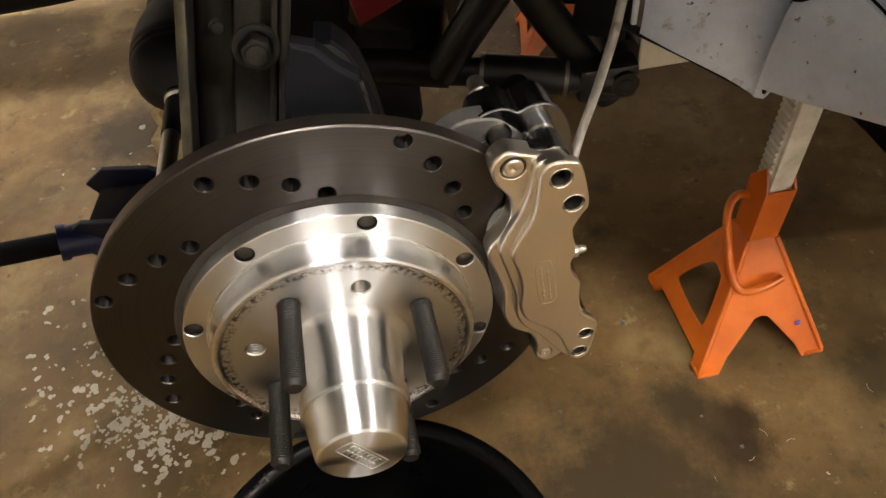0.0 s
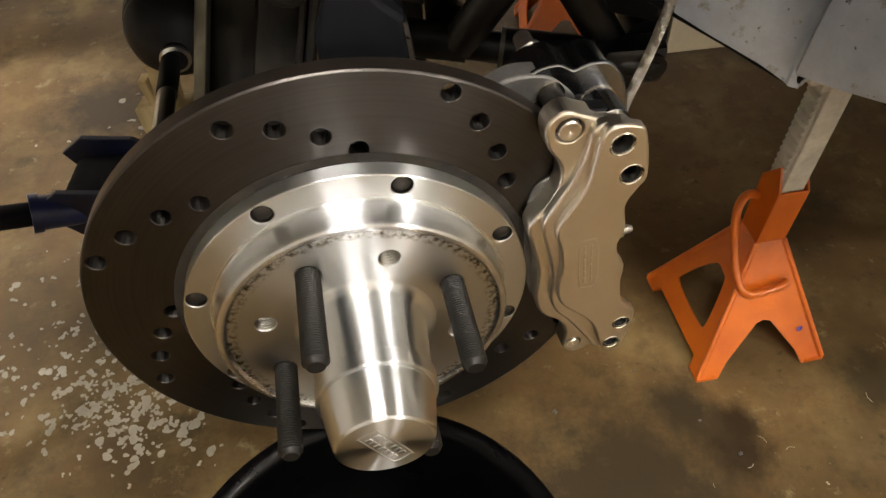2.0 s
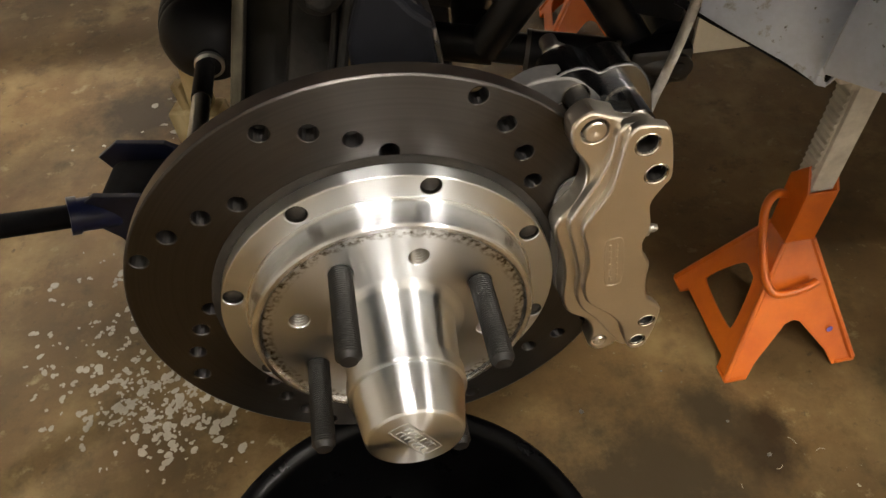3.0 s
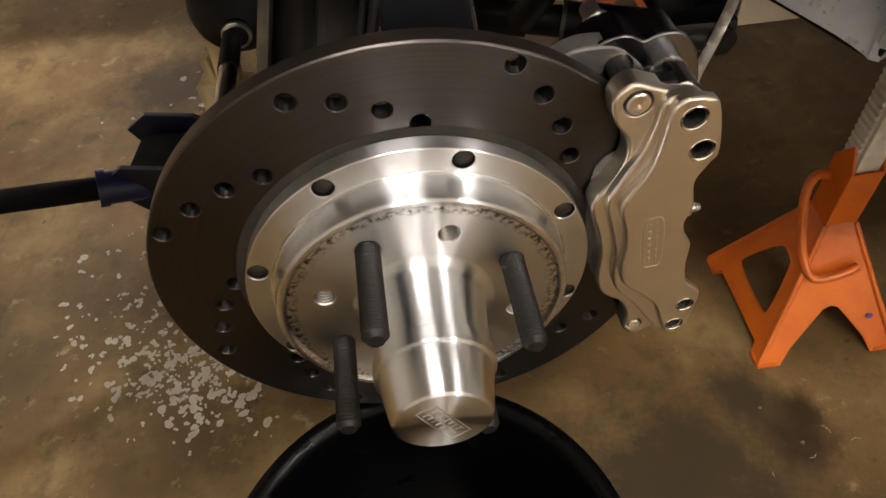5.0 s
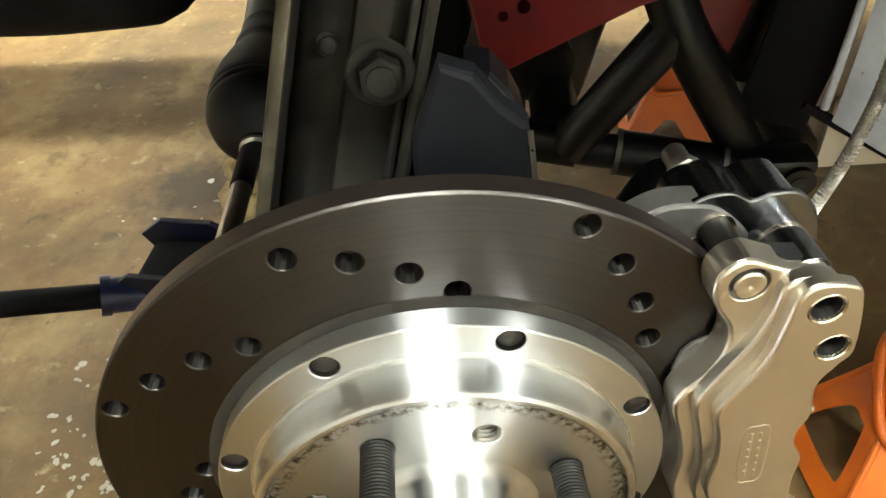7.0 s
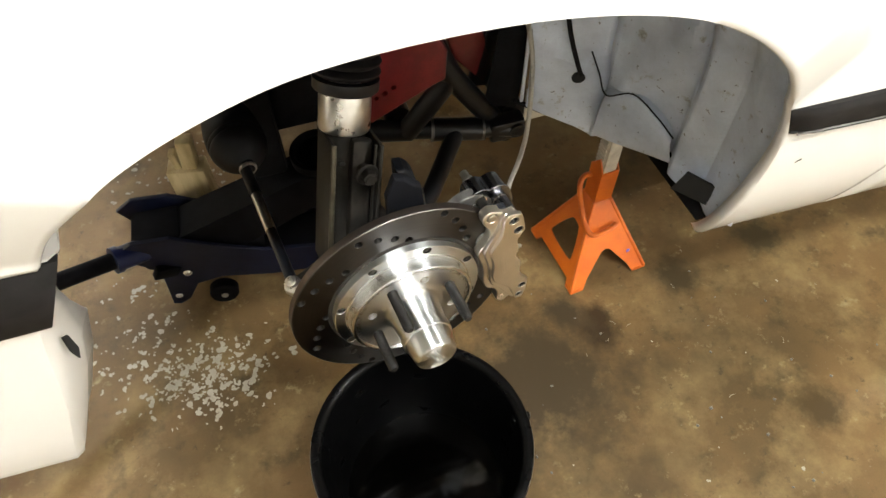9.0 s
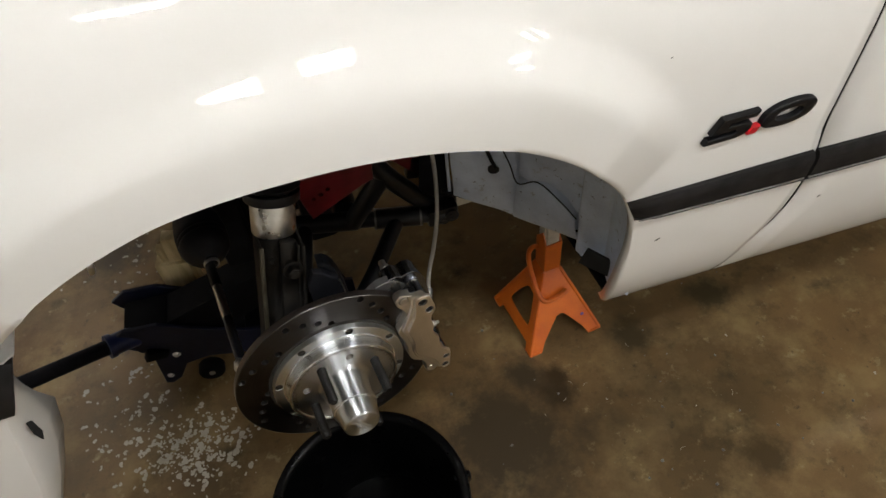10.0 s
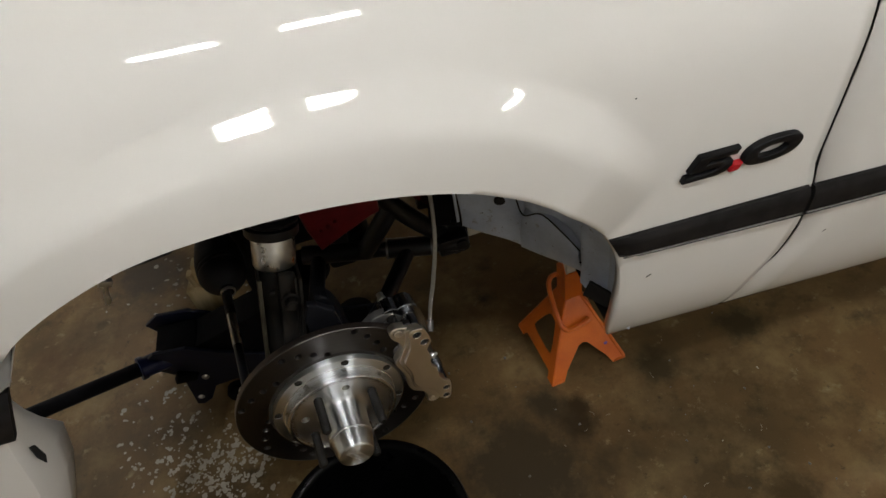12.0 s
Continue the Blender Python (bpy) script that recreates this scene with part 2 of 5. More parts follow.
def floor_material():
    """Old sealed concrete: tan, with brown oil stains, dark spots, pale scuffs and a worn sheen."""
    m = mat("sealed_concrete", (0.162, 0.099, 0.040, 1), 0.55, 0, 0, 0.10, 2.2, 0.25, 260, (0.084, 0.053, 0.021, 1), 0.12, 0.2)
    nt = m.node_tree
    p = nt.nodes["Principled BSDF"]
    last = p.inputs["Base Color"].links[0].from_socket
    tc = nt.nodes.new("ShaderNodeTexCoord")

    def layer(last, scale, lo, hi, colour, detail=6, rg=0.6, offset=0.0):
        mp = nt.nodes.new("ShaderNodeMapping")
        mp.inputs["Location"].default_value = (offset, offset * 0.7, 0)
        nt.links.new(tc.outputs["Object"], mp.inputs["Vector"])
        n = nt.nodes.new("ShaderNodeTexNoise")
        n.inputs["Scale"].default_value, n.inputs["Detail"].default_value, n.inputs["Roughness"].default_value = scale, detail, rg
        nt.links.new(mp.outputs[0], n.inputs["Vector"])
        r = nt.nodes.new("ShaderNodeMapRange")
        r.inputs["From Min"].default_value, r.inputs["From Max"].default_value = lo, hi
        nt.links.new(n.outputs["Fac"], r.inputs["Value"])
        x = nt.nodes.new("ShaderNodeMix")
        x.data_type = "RGBA"
        nt.links.new(r.outputs["Result"], x.inputs["Factor"])
        nt.links.new(last, x.inputs["A"])
        x.inputs["B"].default_value = colour
        return x.outputs["Result"]

    last = layer(last, 6, 0.47, 0.74, (0.240, 0.172, 0.078, 1), 7, 0.66)
    last = layer(last, 2.6, 0.48, 0.72, (0.058, 0.038, 0.017, 1), 8, 0.62, 5.3)
    last = layer(last, 11, 0.54, 0.76, (0.040, 0.029, 0.013, 1), 8, 0.68, 3.1)
    last = layer(last, 22, 0.60, 0.74, (0.26, 0.21, 0.115, 1), 6, 0.66, 6.4)
    last = layer(last, 34, 0.61, 0.72, (0.050, 0.034, 0.018, 1), 6, 0.7, 9.1)
    last = layer(last, 5, 0.62, 0.75, (0.088, 0.048, 0.02, 1), 4, 0.6, 7.7)
    last = layer(last, 90, 0.68, 0.76, (0.19, 0.165, 0.11, 1), 3, 0.6, 1.3)
    # oil stains at the foot of the stand; the wide patch also paints shade
    for sx, sy, sr, tone in STAINS_AND_SHADE:
        mp = nt.nodes.new("ShaderNodeMapping")
        mp.inputs["Location"].default_value = (-sx, -sy, 0)
        nt.links.new(tc.outputs["Object"], mp.inputs["Vector"])
        n = nt.nodes.new("ShaderNodeTexNoise")
        n.inputs["Scale"].default_value, n.inputs["Detail"].default_value, n.inputs["Roughness"].default_value = 16, 8, 0.72
        nt.links.new(mp.outputs[0], n.inputs["Vector"])
        ln = nt.nodes.new("ShaderNodeVectorMath")
        ln.operation = "LENGTH"
        nt.links.new(mp.outputs[0], ln.inputs[0])
        far = nt.nodes.new("ShaderNodeMapRange")
        far.inputs["From Min"].default_value, far.inputs["From Max"].default_value = sr * 2.2, 0.0
        nt.links.new(ln.outputs["Value"], far.inputs["Value"])
        add = nt.nodes.new("ShaderNodeMath")
        add.operation = "ADD"
        nt.links.new(far.outputs[0], add.inputs[0])
        nt.links.new(n.outputs["Fac"], add.inputs[1])
        edge = nt.nodes.new("ShaderNodeMapRange")
        edge.inputs["From Min"].default_value, edge.inputs["From Max"].default_value = 0.92, 1.30
        nt.links.new(add.outputs[0], edge.inputs["Value"])
        x = nt.nodes.new("ShaderNodeMix")
        x.data_type = "RGBA"
        nt.links.new(edge.outputs["Result"], x.inputs["Factor"])
        nt.links.new(last, x.inputs["A"])
        x.inputs["B"].default_value = tone
        last = x.outputs["Result"]
    nt.links.new(last, p.inputs["Base Color"])
    return m



def stained(m, scale, lo, hi, colour, detail=5, rg=0.65, offset=0.0):
    """Adds a layer of stains with their own outline."""
    nt = m.node_tree
    p = nt.nodes["Principled BSDF"]
    last = p.inputs["Base Color"].links[0].from_socket
    tc = nt.nodes.new("ShaderNodeTexCoord")
    mp = nt.nodes.new("ShaderNodeMapping")
    mp.inputs["Location"].default_value = (offset, offset * 0.7, offset * 0.3)
    nt.links.new(tc.outputs["Object"], mp.inputs["Vector"])
    n = nt.nodes.new("ShaderNodeTexNoise")
    n.inputs["Scale"].default_value, n.inputs["Detail"].default_value, n.inputs["Roughness"].default_value = scale, detail, rg
    nt.links.new(mp.outputs[0], n.inputs["Vector"])
    r = nt.nodes.new("ShaderNodeMapRange")
    r.inputs["From Min"].default_value, r.inputs["From Max"].default_value = lo, hi
    nt.links.new(n.outputs["Fac"], r.inputs["Value"])
    x = nt.nodes.new("ShaderNodeMix")
    x.data_type = "RGBA"
    nt.links.new(r.outputs["Result"], x.inputs["Factor"])
    nt.links.new(last, x.inputs["A"])
    x.inputs["B"].default_value = colour
    nt.links.new(x.outputs["Result"], p.inputs["Base Color"])
    return m


FLOOR = floor_material()
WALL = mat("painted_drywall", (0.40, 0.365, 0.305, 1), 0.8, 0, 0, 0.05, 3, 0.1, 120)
WALL_BOUNCE = mat("bounce_white_wall", (0.72, 0.70, 0.65, 1), 0.7, 0, 0, 0.04, 3, 0.1, 120)
CEILING = mat("ceiling_board", (0.50, 0.48, 0.43, 1), 0.9, 0, 0, 0.04, 3, 0.1, 120)
PAINT = mat("white_car_paint", (0.76, 0.75, 0.725, 1), 0.35, 0, 1.0, 0.012, 6, 0.0, 500, (0.735, 0.725, 0.695, 1), 0.05, 0.0)
TRIM = mat("black_moulding_plastic", (0.016, 0.015, 0.015, 1), 0.6, 0, 0, 0.2, 30, 0.2, 900, None, 0.1, 0.15)
GAP = mat("dark_gap", (0.01, 0.01, 0.01, 1), 0.8, 0, 0, 0.1, 30, 0.1)
GLINT_BEAD = mat("grey_glint_bead", (0.16, 0.15, 0.14, 1), 0.4, 0, 0, 0.25, 40, 0.1, 400)
BADGE = mat("black_badge", (0.006, 0.006, 0.007, 1), 0.4, 0, 0, 0.1, 30, 0.05, 400, None, 0.1, 0.2)
RED_DOT = mat("red_badge_dot", (0.5, 0.012, 0.02, 1), 0.35, 0, 0.3, 0.1, 30, 0.05)
APRON = mat("oversprayed_inner_fender", (0.66, 0.735, 0.87, 1), 0.34, 0, 0.25, 0.08, 9, 0.25, 240, (0.42, 0.48, 0.60, 1), 0.15)
stained(APRON, 30, 0.60, 0.72, (0.20, 0.18, 0.15, 1), 6, 0.7)
stained(APRON, 120, 0.66, 0.72, (0.05, 0.045, 0.04, 1), 4, 0.6, 2.2)
RAIL_BLACK = mat("undercoat_black", (0.006, 0.0065, 0.009, 1), 0.72, 0, 0, 0.25, 25, 0.4, 160, None, 0.12, 0.15)
CHASSIS = mat("black_chassis_paint", (0.007, 0.008, 0.011, 1), 0.36, 0, 0.05, 0.25, 20, 0.3, 220, None, 0.1, 0.35)
CAST = mat("cast_iron_dirty", (0.010, 0.009, 0.008, 1), 0.68, 0.0, 0, 0.3, 35, 0.6, 200, (0.024, 0.020, 0.015, 1), 0.12, 0.25)
WORN_STEEL = mat("worn_bare_edge", (0.075, 0.066, 0.045, 1), 0.45, 0.5, 0, 0.25, 40, 0.2, 300, (0.035, 0.030, 0.020, 1), 0.12, 0.3)
STRUT_STEEL = mat("worn_black_strut", (0.010, 0.009, 0.008, 1), 0.68, 0.0, 0, 0.25, 18, 0.3, 260, (0.026, 0.023, 0.017, 1), 0.15, 0.25)
RUBBER = mat("black_rubber", (0.005, 0.005, 0.006, 1), 0.58, 0, 0, 0.2, 40, 0.2, 300, None, 0.1, 0.22)
RED = mat("red_engine_paint", (0.15, 0.007, 0.011, 1), 0.42, 0, 0.15, 0.15, 30, 0.2, 200)
ORANGE = mat("orange_stand_paint", (0.66, 0.145, 0.006, 1), 0.42, 0, 0.3, 0.06, 14, 0.25, 180, (0.55, 0.105, 0.005, 1), 0.1)
POST = mat("grey_white_cast_post", (0.66, 0.63, 0.56, 1), 0.5, 0.1, 0, 0.1, 40, 0.5, 220, (0.48, 0.455, 0.40, 1))
BLUE = mat("dark_blue_jack_paint", (0.0025, 0.0045, 0.018, 1), 0.5, 0, 0, 0.15, 25, 0.15, 200, None, 0.1, 0.3)
SOCKET_BLUE = mat("blue_socket_paint", (0.006, 0.011, 0.055, 1), 0.38, 0, 0.1, 0.15, 25, 0.15, 200, None, 0.1, 0.35)
JACK_BLACK = mat("black_jack_paint", (0.0025, 0.0025, 0.004, 1), 0.7, 0, 0, 0.2, 25, 0.2, 200, None, 0.12, 0.10)
WOOD = mat("pale_wood_block", (0.56, 0.46, 0.26, 1), 0.7, 0, 0, 0.2, 25, 0.5, 120, (0.30, 0.22, 0.10, 1), 0.1, 0.4, (1, 1, 0.2))
BUCKET = mat("black_bucket_plastic", (0.0016, 0.0016, 0.0018, 1), 0.30, 0, 0, 0.2, 25, 0.1, 200, None, 0.1, 0.12)
OIL = mat("black_old_oil", (0.0008, 0.0007, 0.0006, 1), 0.08, 0, 0, 0.1, 10, 0.0, 400, None, 0.03, 0.12)
FLECK = mat("white_paint_fleck", (0.34, 0.315, 0.265, 1), 0.65, 0, 0, 0.12, 30, 0.4, 300, (0.27, 0.245, 0.20, 1))
BLACK_OX = mat("black_oxide_stud", (0.010, 0.009, 0.008, 1), 0.5, 0.0, 0, 0.2, 60, 0.2, 600, None, 0.12, 0.3)
HOLE_DARK = mat("oily_steel", (0.045, 0.040, 0.034, 1), 0.45, 0.6, 0, 0.2, 60, 0.2, 500)
ALLOY = turned("turned_aluminium", (0.78, 0.81, 0.84, 1), 0.29, 1400, 0.003, None, None, 1.0)
ALLOY_FACE = turned("turned_aluminium_face", (0.78, 0.81, 0.84, 1), 0.34, 1400, 0.0012, (0.075, 0.055, 0.026, 1), (0.0718, 0.0785, 0.0022, 0.44), 0.98, 0.015)
ALLOY_STEP = turned("turned_aluminium_step", (0.78, 0.81, 0.84, 1), 0.27, 1400, 0.003, (0.10, 0.075, 0.04, 1), (0.0750, 0.0795, 0.0015, 0.52), 1.0)
ROTOR = turned("ground_rotor_steel", (0.078, 0.074, 0.071, 1), 0.36, 900, 0.06, (0.02, 0.017, 0.014, 1), (0.06, 0.1035, 0.0012, -0.2), 0.85, 0.22)
ROTOR_EDGE = turned("dull_rotor_edge", (0.14, 0.115, 0.10, 1), 0.45, 1500, 0.2, None, None, 0.0)
THREAD = mat("bright_thread", (0.36, 0.35, 0.33, 1), 0.32, 1.0, 0, 0.05, 60, 0.0)
NICKEL = mat("nickel_plated_alloy", (0.80, 0.745, 0.655, 1), 0.30, 1.0, 0, 0.03, 30, 0.015, 700, (0.76, 0.705, 0.615, 1), 0.04)
EDGE_GLINT = mat("rotor_edge_glint", (0.10, 0.093, 0.087, 1), 0.38, 1.0, 0, 0.08, 40, 0.05, 600)
NICKEL_BRIGHT = mat("bright_machined_edge", (0.82, 0.76, 0.66, 1), 0.18, 1.0, 0, 0.05, 30, 0.05, 700)
GREY_ALLOY = mat("grey_machined_alloy", (0.24, 0.245, 0.26, 1), 0.2, 1.0, 0, 0.08, 40, 0.15, 500)
PAD = mat("dark_pad_plate", (0.16, 0.155, 0.15, 1), 0.42, 0.6, 0, 0.15, 30, 0.3, 300)
ZINC = mat("zinc_plated", (0.66, 0.65, 0.62, 1), 0.3, 1.0, 0, 0.08, 50, 0.1)
WHITE_BOX = mat("white_painted_rail", (0.62, 0.58, 0.48, 1), 0.5, 0, 0.2, 0.06, 15, 0.2)


# ---- setting ----
ROOM = (-3.6, 4.2, -3.2, 4.6, 2.75)


def slab(name, x0, x1, y0, y1, z0, z1, material, label, category):
    bm = box(x1 - x0, y1 - y0, z1 - z0, 0, pose((x0 + x1) / 2, (y0 + y1) / 2, (z0 + z1) / 2))
    return solo(name, bm, material, label, category, None, None, "", "structure")


X0, X1, Y0, Y1, HIGH = ROOM
slab("floor", X0, X1, Y0, Y1, -0.12, 0.0, FLOOR, "tan sealed concrete garage floor with oil stains", "floor")
slab("ceiling", X0, X1, Y0, Y1, HIGH, HIGH + 0.1, CEILING, "plain white garage ceiling", "ceiling")
# Unseen walls close the room; north and south are whitened to bounce light.
slab("wall_north", X0, X1, Y1, Y1 + 0.12, 0, HIGH, WALL_BOUNCE, "plain unseen garage wall, whitened to bounce light", "wall")
slab("wall_south", X0, X1, Y0 - 0.12, Y0, 0, HIGH, WALL_BOUNCE, "plain unseen garage wall, whitened to bounce light", "wall")
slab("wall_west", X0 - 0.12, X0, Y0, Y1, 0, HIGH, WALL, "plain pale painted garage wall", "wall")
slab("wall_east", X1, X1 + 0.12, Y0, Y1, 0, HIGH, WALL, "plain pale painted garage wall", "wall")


# ---- ceiling lamps, several of them unseen fill ----
LAMP_GLOW = glow("lamp_tube", LAMP_COLOUR, NEAR_POWER)
BRIGHT_GLOW = glow("bright_lamp_tube", LAMP_COLOUR, FAR_POWER)
BAY_GLOW = glow("bay_lamp_tube", LAMP_COLOUR, BAY_POWER)
LAMP_BODY = mat("white_enamel", (0.75, 0.75, 0.72, 1), 0.4, 0, 0, 0.04, 10, 0.05)


def ceiling_lamp(length=0.25, tube=LAMP_GLOW):
    t = thing("ceiling_lamp", "short white shop light with a glowing diffuser; several are unseen fill", "lamp", None, "ceiling lamps")
    part("housing", box(length + 0.04, 0.13, 0.05, 0.006, pose(0, 0, 0.005)), LAMP_BODY, t)
    part("diffuser", box(length, 0.085, 0.034, 0.014, pose(0, 0, -0.034)), tube, t, "glowing white diffuser")
    part("bracket", box(0.05, 0.05, 0.06, 0.004, pose(0, 0, 0.04)), LAMP_BODY, t)
    return t


for tube, places in ((LAMP_GLOW, NEAR_LAMPS), (BRIGHT_GLOW, FAR_LAMPS), (BAY_GLOW, BAY_LAMPS)):
    lamp = ceiling_lamp(0.25, tube)
    lamp.matrix_basis = pose(*places[0], HIGH - 0.0695)
    for place in places[1:]:
        copy_thing(lamp, pose(*place, HIGH - 0.0695))

small = ceiling_lamp(0.11)
small.matrix_basis = pose(*FILL_LAMPS[0], HIGH - 0.0695)
copy_thing(small, pose(*FILL_LAMPS[1], HIGH - 0.0695))

# ---- the car's body ----
PITCH = 0.075


def car(x, y, z):
    """A point of the body, whose nose is jacked up."""
    return Vector((x, y, z - PITCH * (x - 0.35)))


SIDE_Z = [0.44, 0.50, 0.52, 0.58, 0.65, 0.72, 0.78, 0.85, 0.92, 0.995, 1.040, 1.073, 1.098, 1.123, 1.148, 1.169, 1.185, 1.197, 1.207, 1.219]
SIDE_Y = [0.03, 0.0, -0.020, -0.050, -0.070, -0.079, -0.084, -0.088, -0.088, -0.086, -0.081, -0.073, -0.063, -0.048, -0.026, 0.0, 0.03, 0.065, 0.12, 0.30]
# the same section by its length, for the panels that roll over the top
RUN = [0.0]
for k in range(1, len(SIDE_Z)):
    RUN.append(RUN[-1] + math.hypot(SIDE_Z[k] - SIDE_Z[k - 1], SIDE_Y[k] - SIDE_Y[k - 1]))


def side(z):
    return float(np.interp(z, SIDE_Z, SIDE_Y))


def side_smooth(z):
    return sum(side(z + d) for d in (-0.03, -0.015, 0, 0.015, 0.03)) / 5


def run_at(z):
    return float(np.interp(z, SIDE_Z, RUN))


def section(w):
    """Outward place and height at a length along the section, softly rounded."""
    ys, zs = zip(*[(float(np.interp(w + d, RUN, SIDE_Y)), float(np.interp(w + d, RUN, SIDE_Z))) for d in (-0.026, -0.013, 0, 0.013, 0.026)])
    return sum(ys) / 5, sum(zs) / 5


W_TOP = RUN[-1] - 0.03
ARCH_PLACES = [(-0.330, 0.880), (-0.305, 0.922), (-0.272, 0.956), (-0.235, 0.984), (-0.176, 1.011), (-0.11, 1.029), (-0.03, 1.034), (0.06, 1.0295), (0.14, 1.0145), (0.207, 0.990),
               (0.267, 0.950), (0.312, 0.900), (0.346, 0.846), (0.366, 0.790), (0.374, 0.730), (0.375, 0.66), (0.380, 0.58), (0.394, 0.515)]
ARCH = spline([(x, z + PITCH * (x - 0.35), 0) for x, z in ARCH_PLACES], 8)


def gap_x(z):
    return float(np.interp(z, [0.48, 0.58, 0.65, 0.72, 0.775, 0.80, 0.85, 0.885, 0.95, 1.0, 1.074, 1.35], [0.570, 0.573, 0.581, 0.605, 0.614, 0.610, 0.608, 0.601, 0.606, 0.611, 0.624, 0.665]))


def shelf(u, e=0.25):
    """From 0 to 1 along an even slope with rounded ends."""
    u = min(1.0, max(0.0, u))
    if u < e:
        return u * u / (2 * e * (1 - e))
    if u > 1 - e:
        return 1 - (1 - u) ** 2 / (2 * e * (1 - e))
    return (u - e / 2) / (1 - e)


def fender_mesh():
    n = len(ARCH)
    rows = [0.0, 0.006, 0.014, 0.026, 0.04, 0.055, 0.066, 0.074, 0.082, 0.09, 0.098, 0.106, 0.114, 0.122, 0.132, 0.145]
    loops = []
    corner0, corner1 = 36, 80
    w_front = run_at(0.832)
    for i, arch in enumerate(ARCH):
        a = Vector((arch.x, run_at(arch.y)))
        if i <= corner0:
            b = Vector((-0.95, w_front + (W_TOP - w_front) * i / corner0))
        elif i <= corner1:
            b = Vector((-0.95 + (gap_x(1.2) + 0.95) * (i - corner0) / (corner1 - corner0), W_TOP))
        else:
            w = W_TOP - (i - corner1) / (n - 1 - corner1) * (W_TOP - run_at(0.534))
            b = Vector((gap_x(section(w)[1]), w))
        length = (b - a).length
        way = (b - a).normalized()
        near = min(1.0, length / 0.3)
        dists = [r * near for r in rows]
        dists += [dists[-1] + (length - dists[-1]) * t for t in (0.06, 0.13, 0.21, 0.3, 0.4, 0.5, 0.6, 0.7, 0.8, 0.9, 1.0)]
        fade = min(1.0, max(0.0, (arch.y - 0.84) / 0.08))
        line = []
        for dist in dists:
            p = a + way * dist
            bulge = shelf((0.116 - dist) / 0.056)
            y, z = section(p.y)
            line.append(car(p.x, y - 0.0251 * bulge * fade, z))
        # rolled lip
        first = line[0]
        inward = Vector((0, 1, 0))
        lip = 0.012 + 0.005 * min(1.0, max(0.0, (0.80 - arch.y) / 0.15)) if arch.x > 0 else 0.012
        loops.append([first + inward * lip, first + inward * 0.003 - Vector((way.x, 0, way.y)) * 0.002] + line)
    return loft(loops, False)


car_body = thing("car", "white two-door car raised on stands with the front wheel off", "car")
fender = part("front_fender", fender_mesh(), PAINT, car_body, "glossy white painted steel front fender", 60)
sol = fender.modifiers.new("thickness", "SOLIDIFY")
sol.thickness, sol.offset = 0.0015, 0


def panel_mesh(x0, x1, z0, nx=24, nz=34):
    loops = []
    for w in np.linspace(run_at(z0), W_TOP, nz):
        y, z = section(w)
        a = x0(z)
        loops.append([car(a + (x1 - a) * t, y, z) for t in np.linspace(0, 1, nx)])
    return loft(loops, False)


def nose(x):
    """The side turns in towards the nose."""
    return 0.10 * max(0.0, (-0.55 - x) / 0.5) ** 2


door = part("door", panel_mesh(lambda z: gap_x(z) + (0.0045 if z > 0.81 else 0.0060 if z > 0.685 else 0.0016), 1.9, 0.536), PAINT, car_body, "glossy white painted door and sill", 60)
sol = door.modifiers.new("thickness", "SOLIDIFY")
sol.thickness, sol.offset = 0.0015, 0
part("door_gap", loft([[car(gap_x(z) - 0.012, side_smooth(z) + 0.012, z), car(gap_x(z) + 0.02, side_smooth(z) + 0.012, z)] for z in np.linspace(0.66, 1.17, 26)], False), GAP, car_body, "dark gap in front of the door")
part("sill_underside", loft([[car(0.40, 0.0, 0.523), car(1.9, 0.0, 0.523)], [car(0.40, 0.14, 0.51), car(1.9, 0.14, 0.51)], [car(0.40, 0.2, 0.50), car(1.9, 0.2, 0.50)]], False), RAIL_BLACK, car_body, "black undercoated sill underside")


def moulding(x0, x1, thick, slant0=0.0, slant1=0.0, nx=20):
    """Rubbing strip that widens slightly towards the rear."""
    loops = []
    prof = [(0.0, 0.002), (0.0, -thick * 0.6), (0.12, -thick), (0.30, -thick * 1.08), (0.74, -thick * 1.05), (0.80, -thick * 0.75), (0.86, -thick * 0.75), (0.90, -thick), (1.0, -thick * 0.55), (1.0, 0.002)]
    for t in np.linspace(0, 1, nx):
        loop = []
        for f, dy in prof:
            along = x0 + (x1 - x0) * t - 0.35
            z0, z1 = 0.796 - 0.02 * min(along, 0.25), 0.836 + 0.035 * min(along, 0.25)
            z = z1 - f * (z1 - z0)
            x = x0 + (x1 - x0) * t + slant0 * f * (1 - t) + slant1 * f * t
            thin = min(1.0, 0.25 + 9 * t) if slant0 else 1.0
            loop.append(car(x, side_smooth(z) + dy * (thin if dy < 0 else 1), z))
        loops.append(loop)
    return loft(loops, True, True, True)


part("side_moulding", moulding(0.350, 0.6035, 0.0095, 0.017, 0.0), TRIM, car_body, "black plastic side moulding")
part("side_moulding", moulding(0.6095, 1.9, 0.0095), TRIM, car_body, "black plastic side moulding")
# A grey bead paints in the highlight along the moulding's lower edge.
for x0, x1 in ((0.368, 0.603), (0.610, 1.89)):
    bead = []
    for x in np.linspace(x0, x1, 12):
        rear = min(x - 0.35, 0.25)
        z = 0.8035 - 0.012 * rear
        bead.append(car(x, side_smooth(z) - 0.0092, z))
    part("moulding_glint", pipe(bead, 0.0011, 6), GLINT_BEAD, car_body, "thin grey bead put in for the highlight along the moulding", 60)


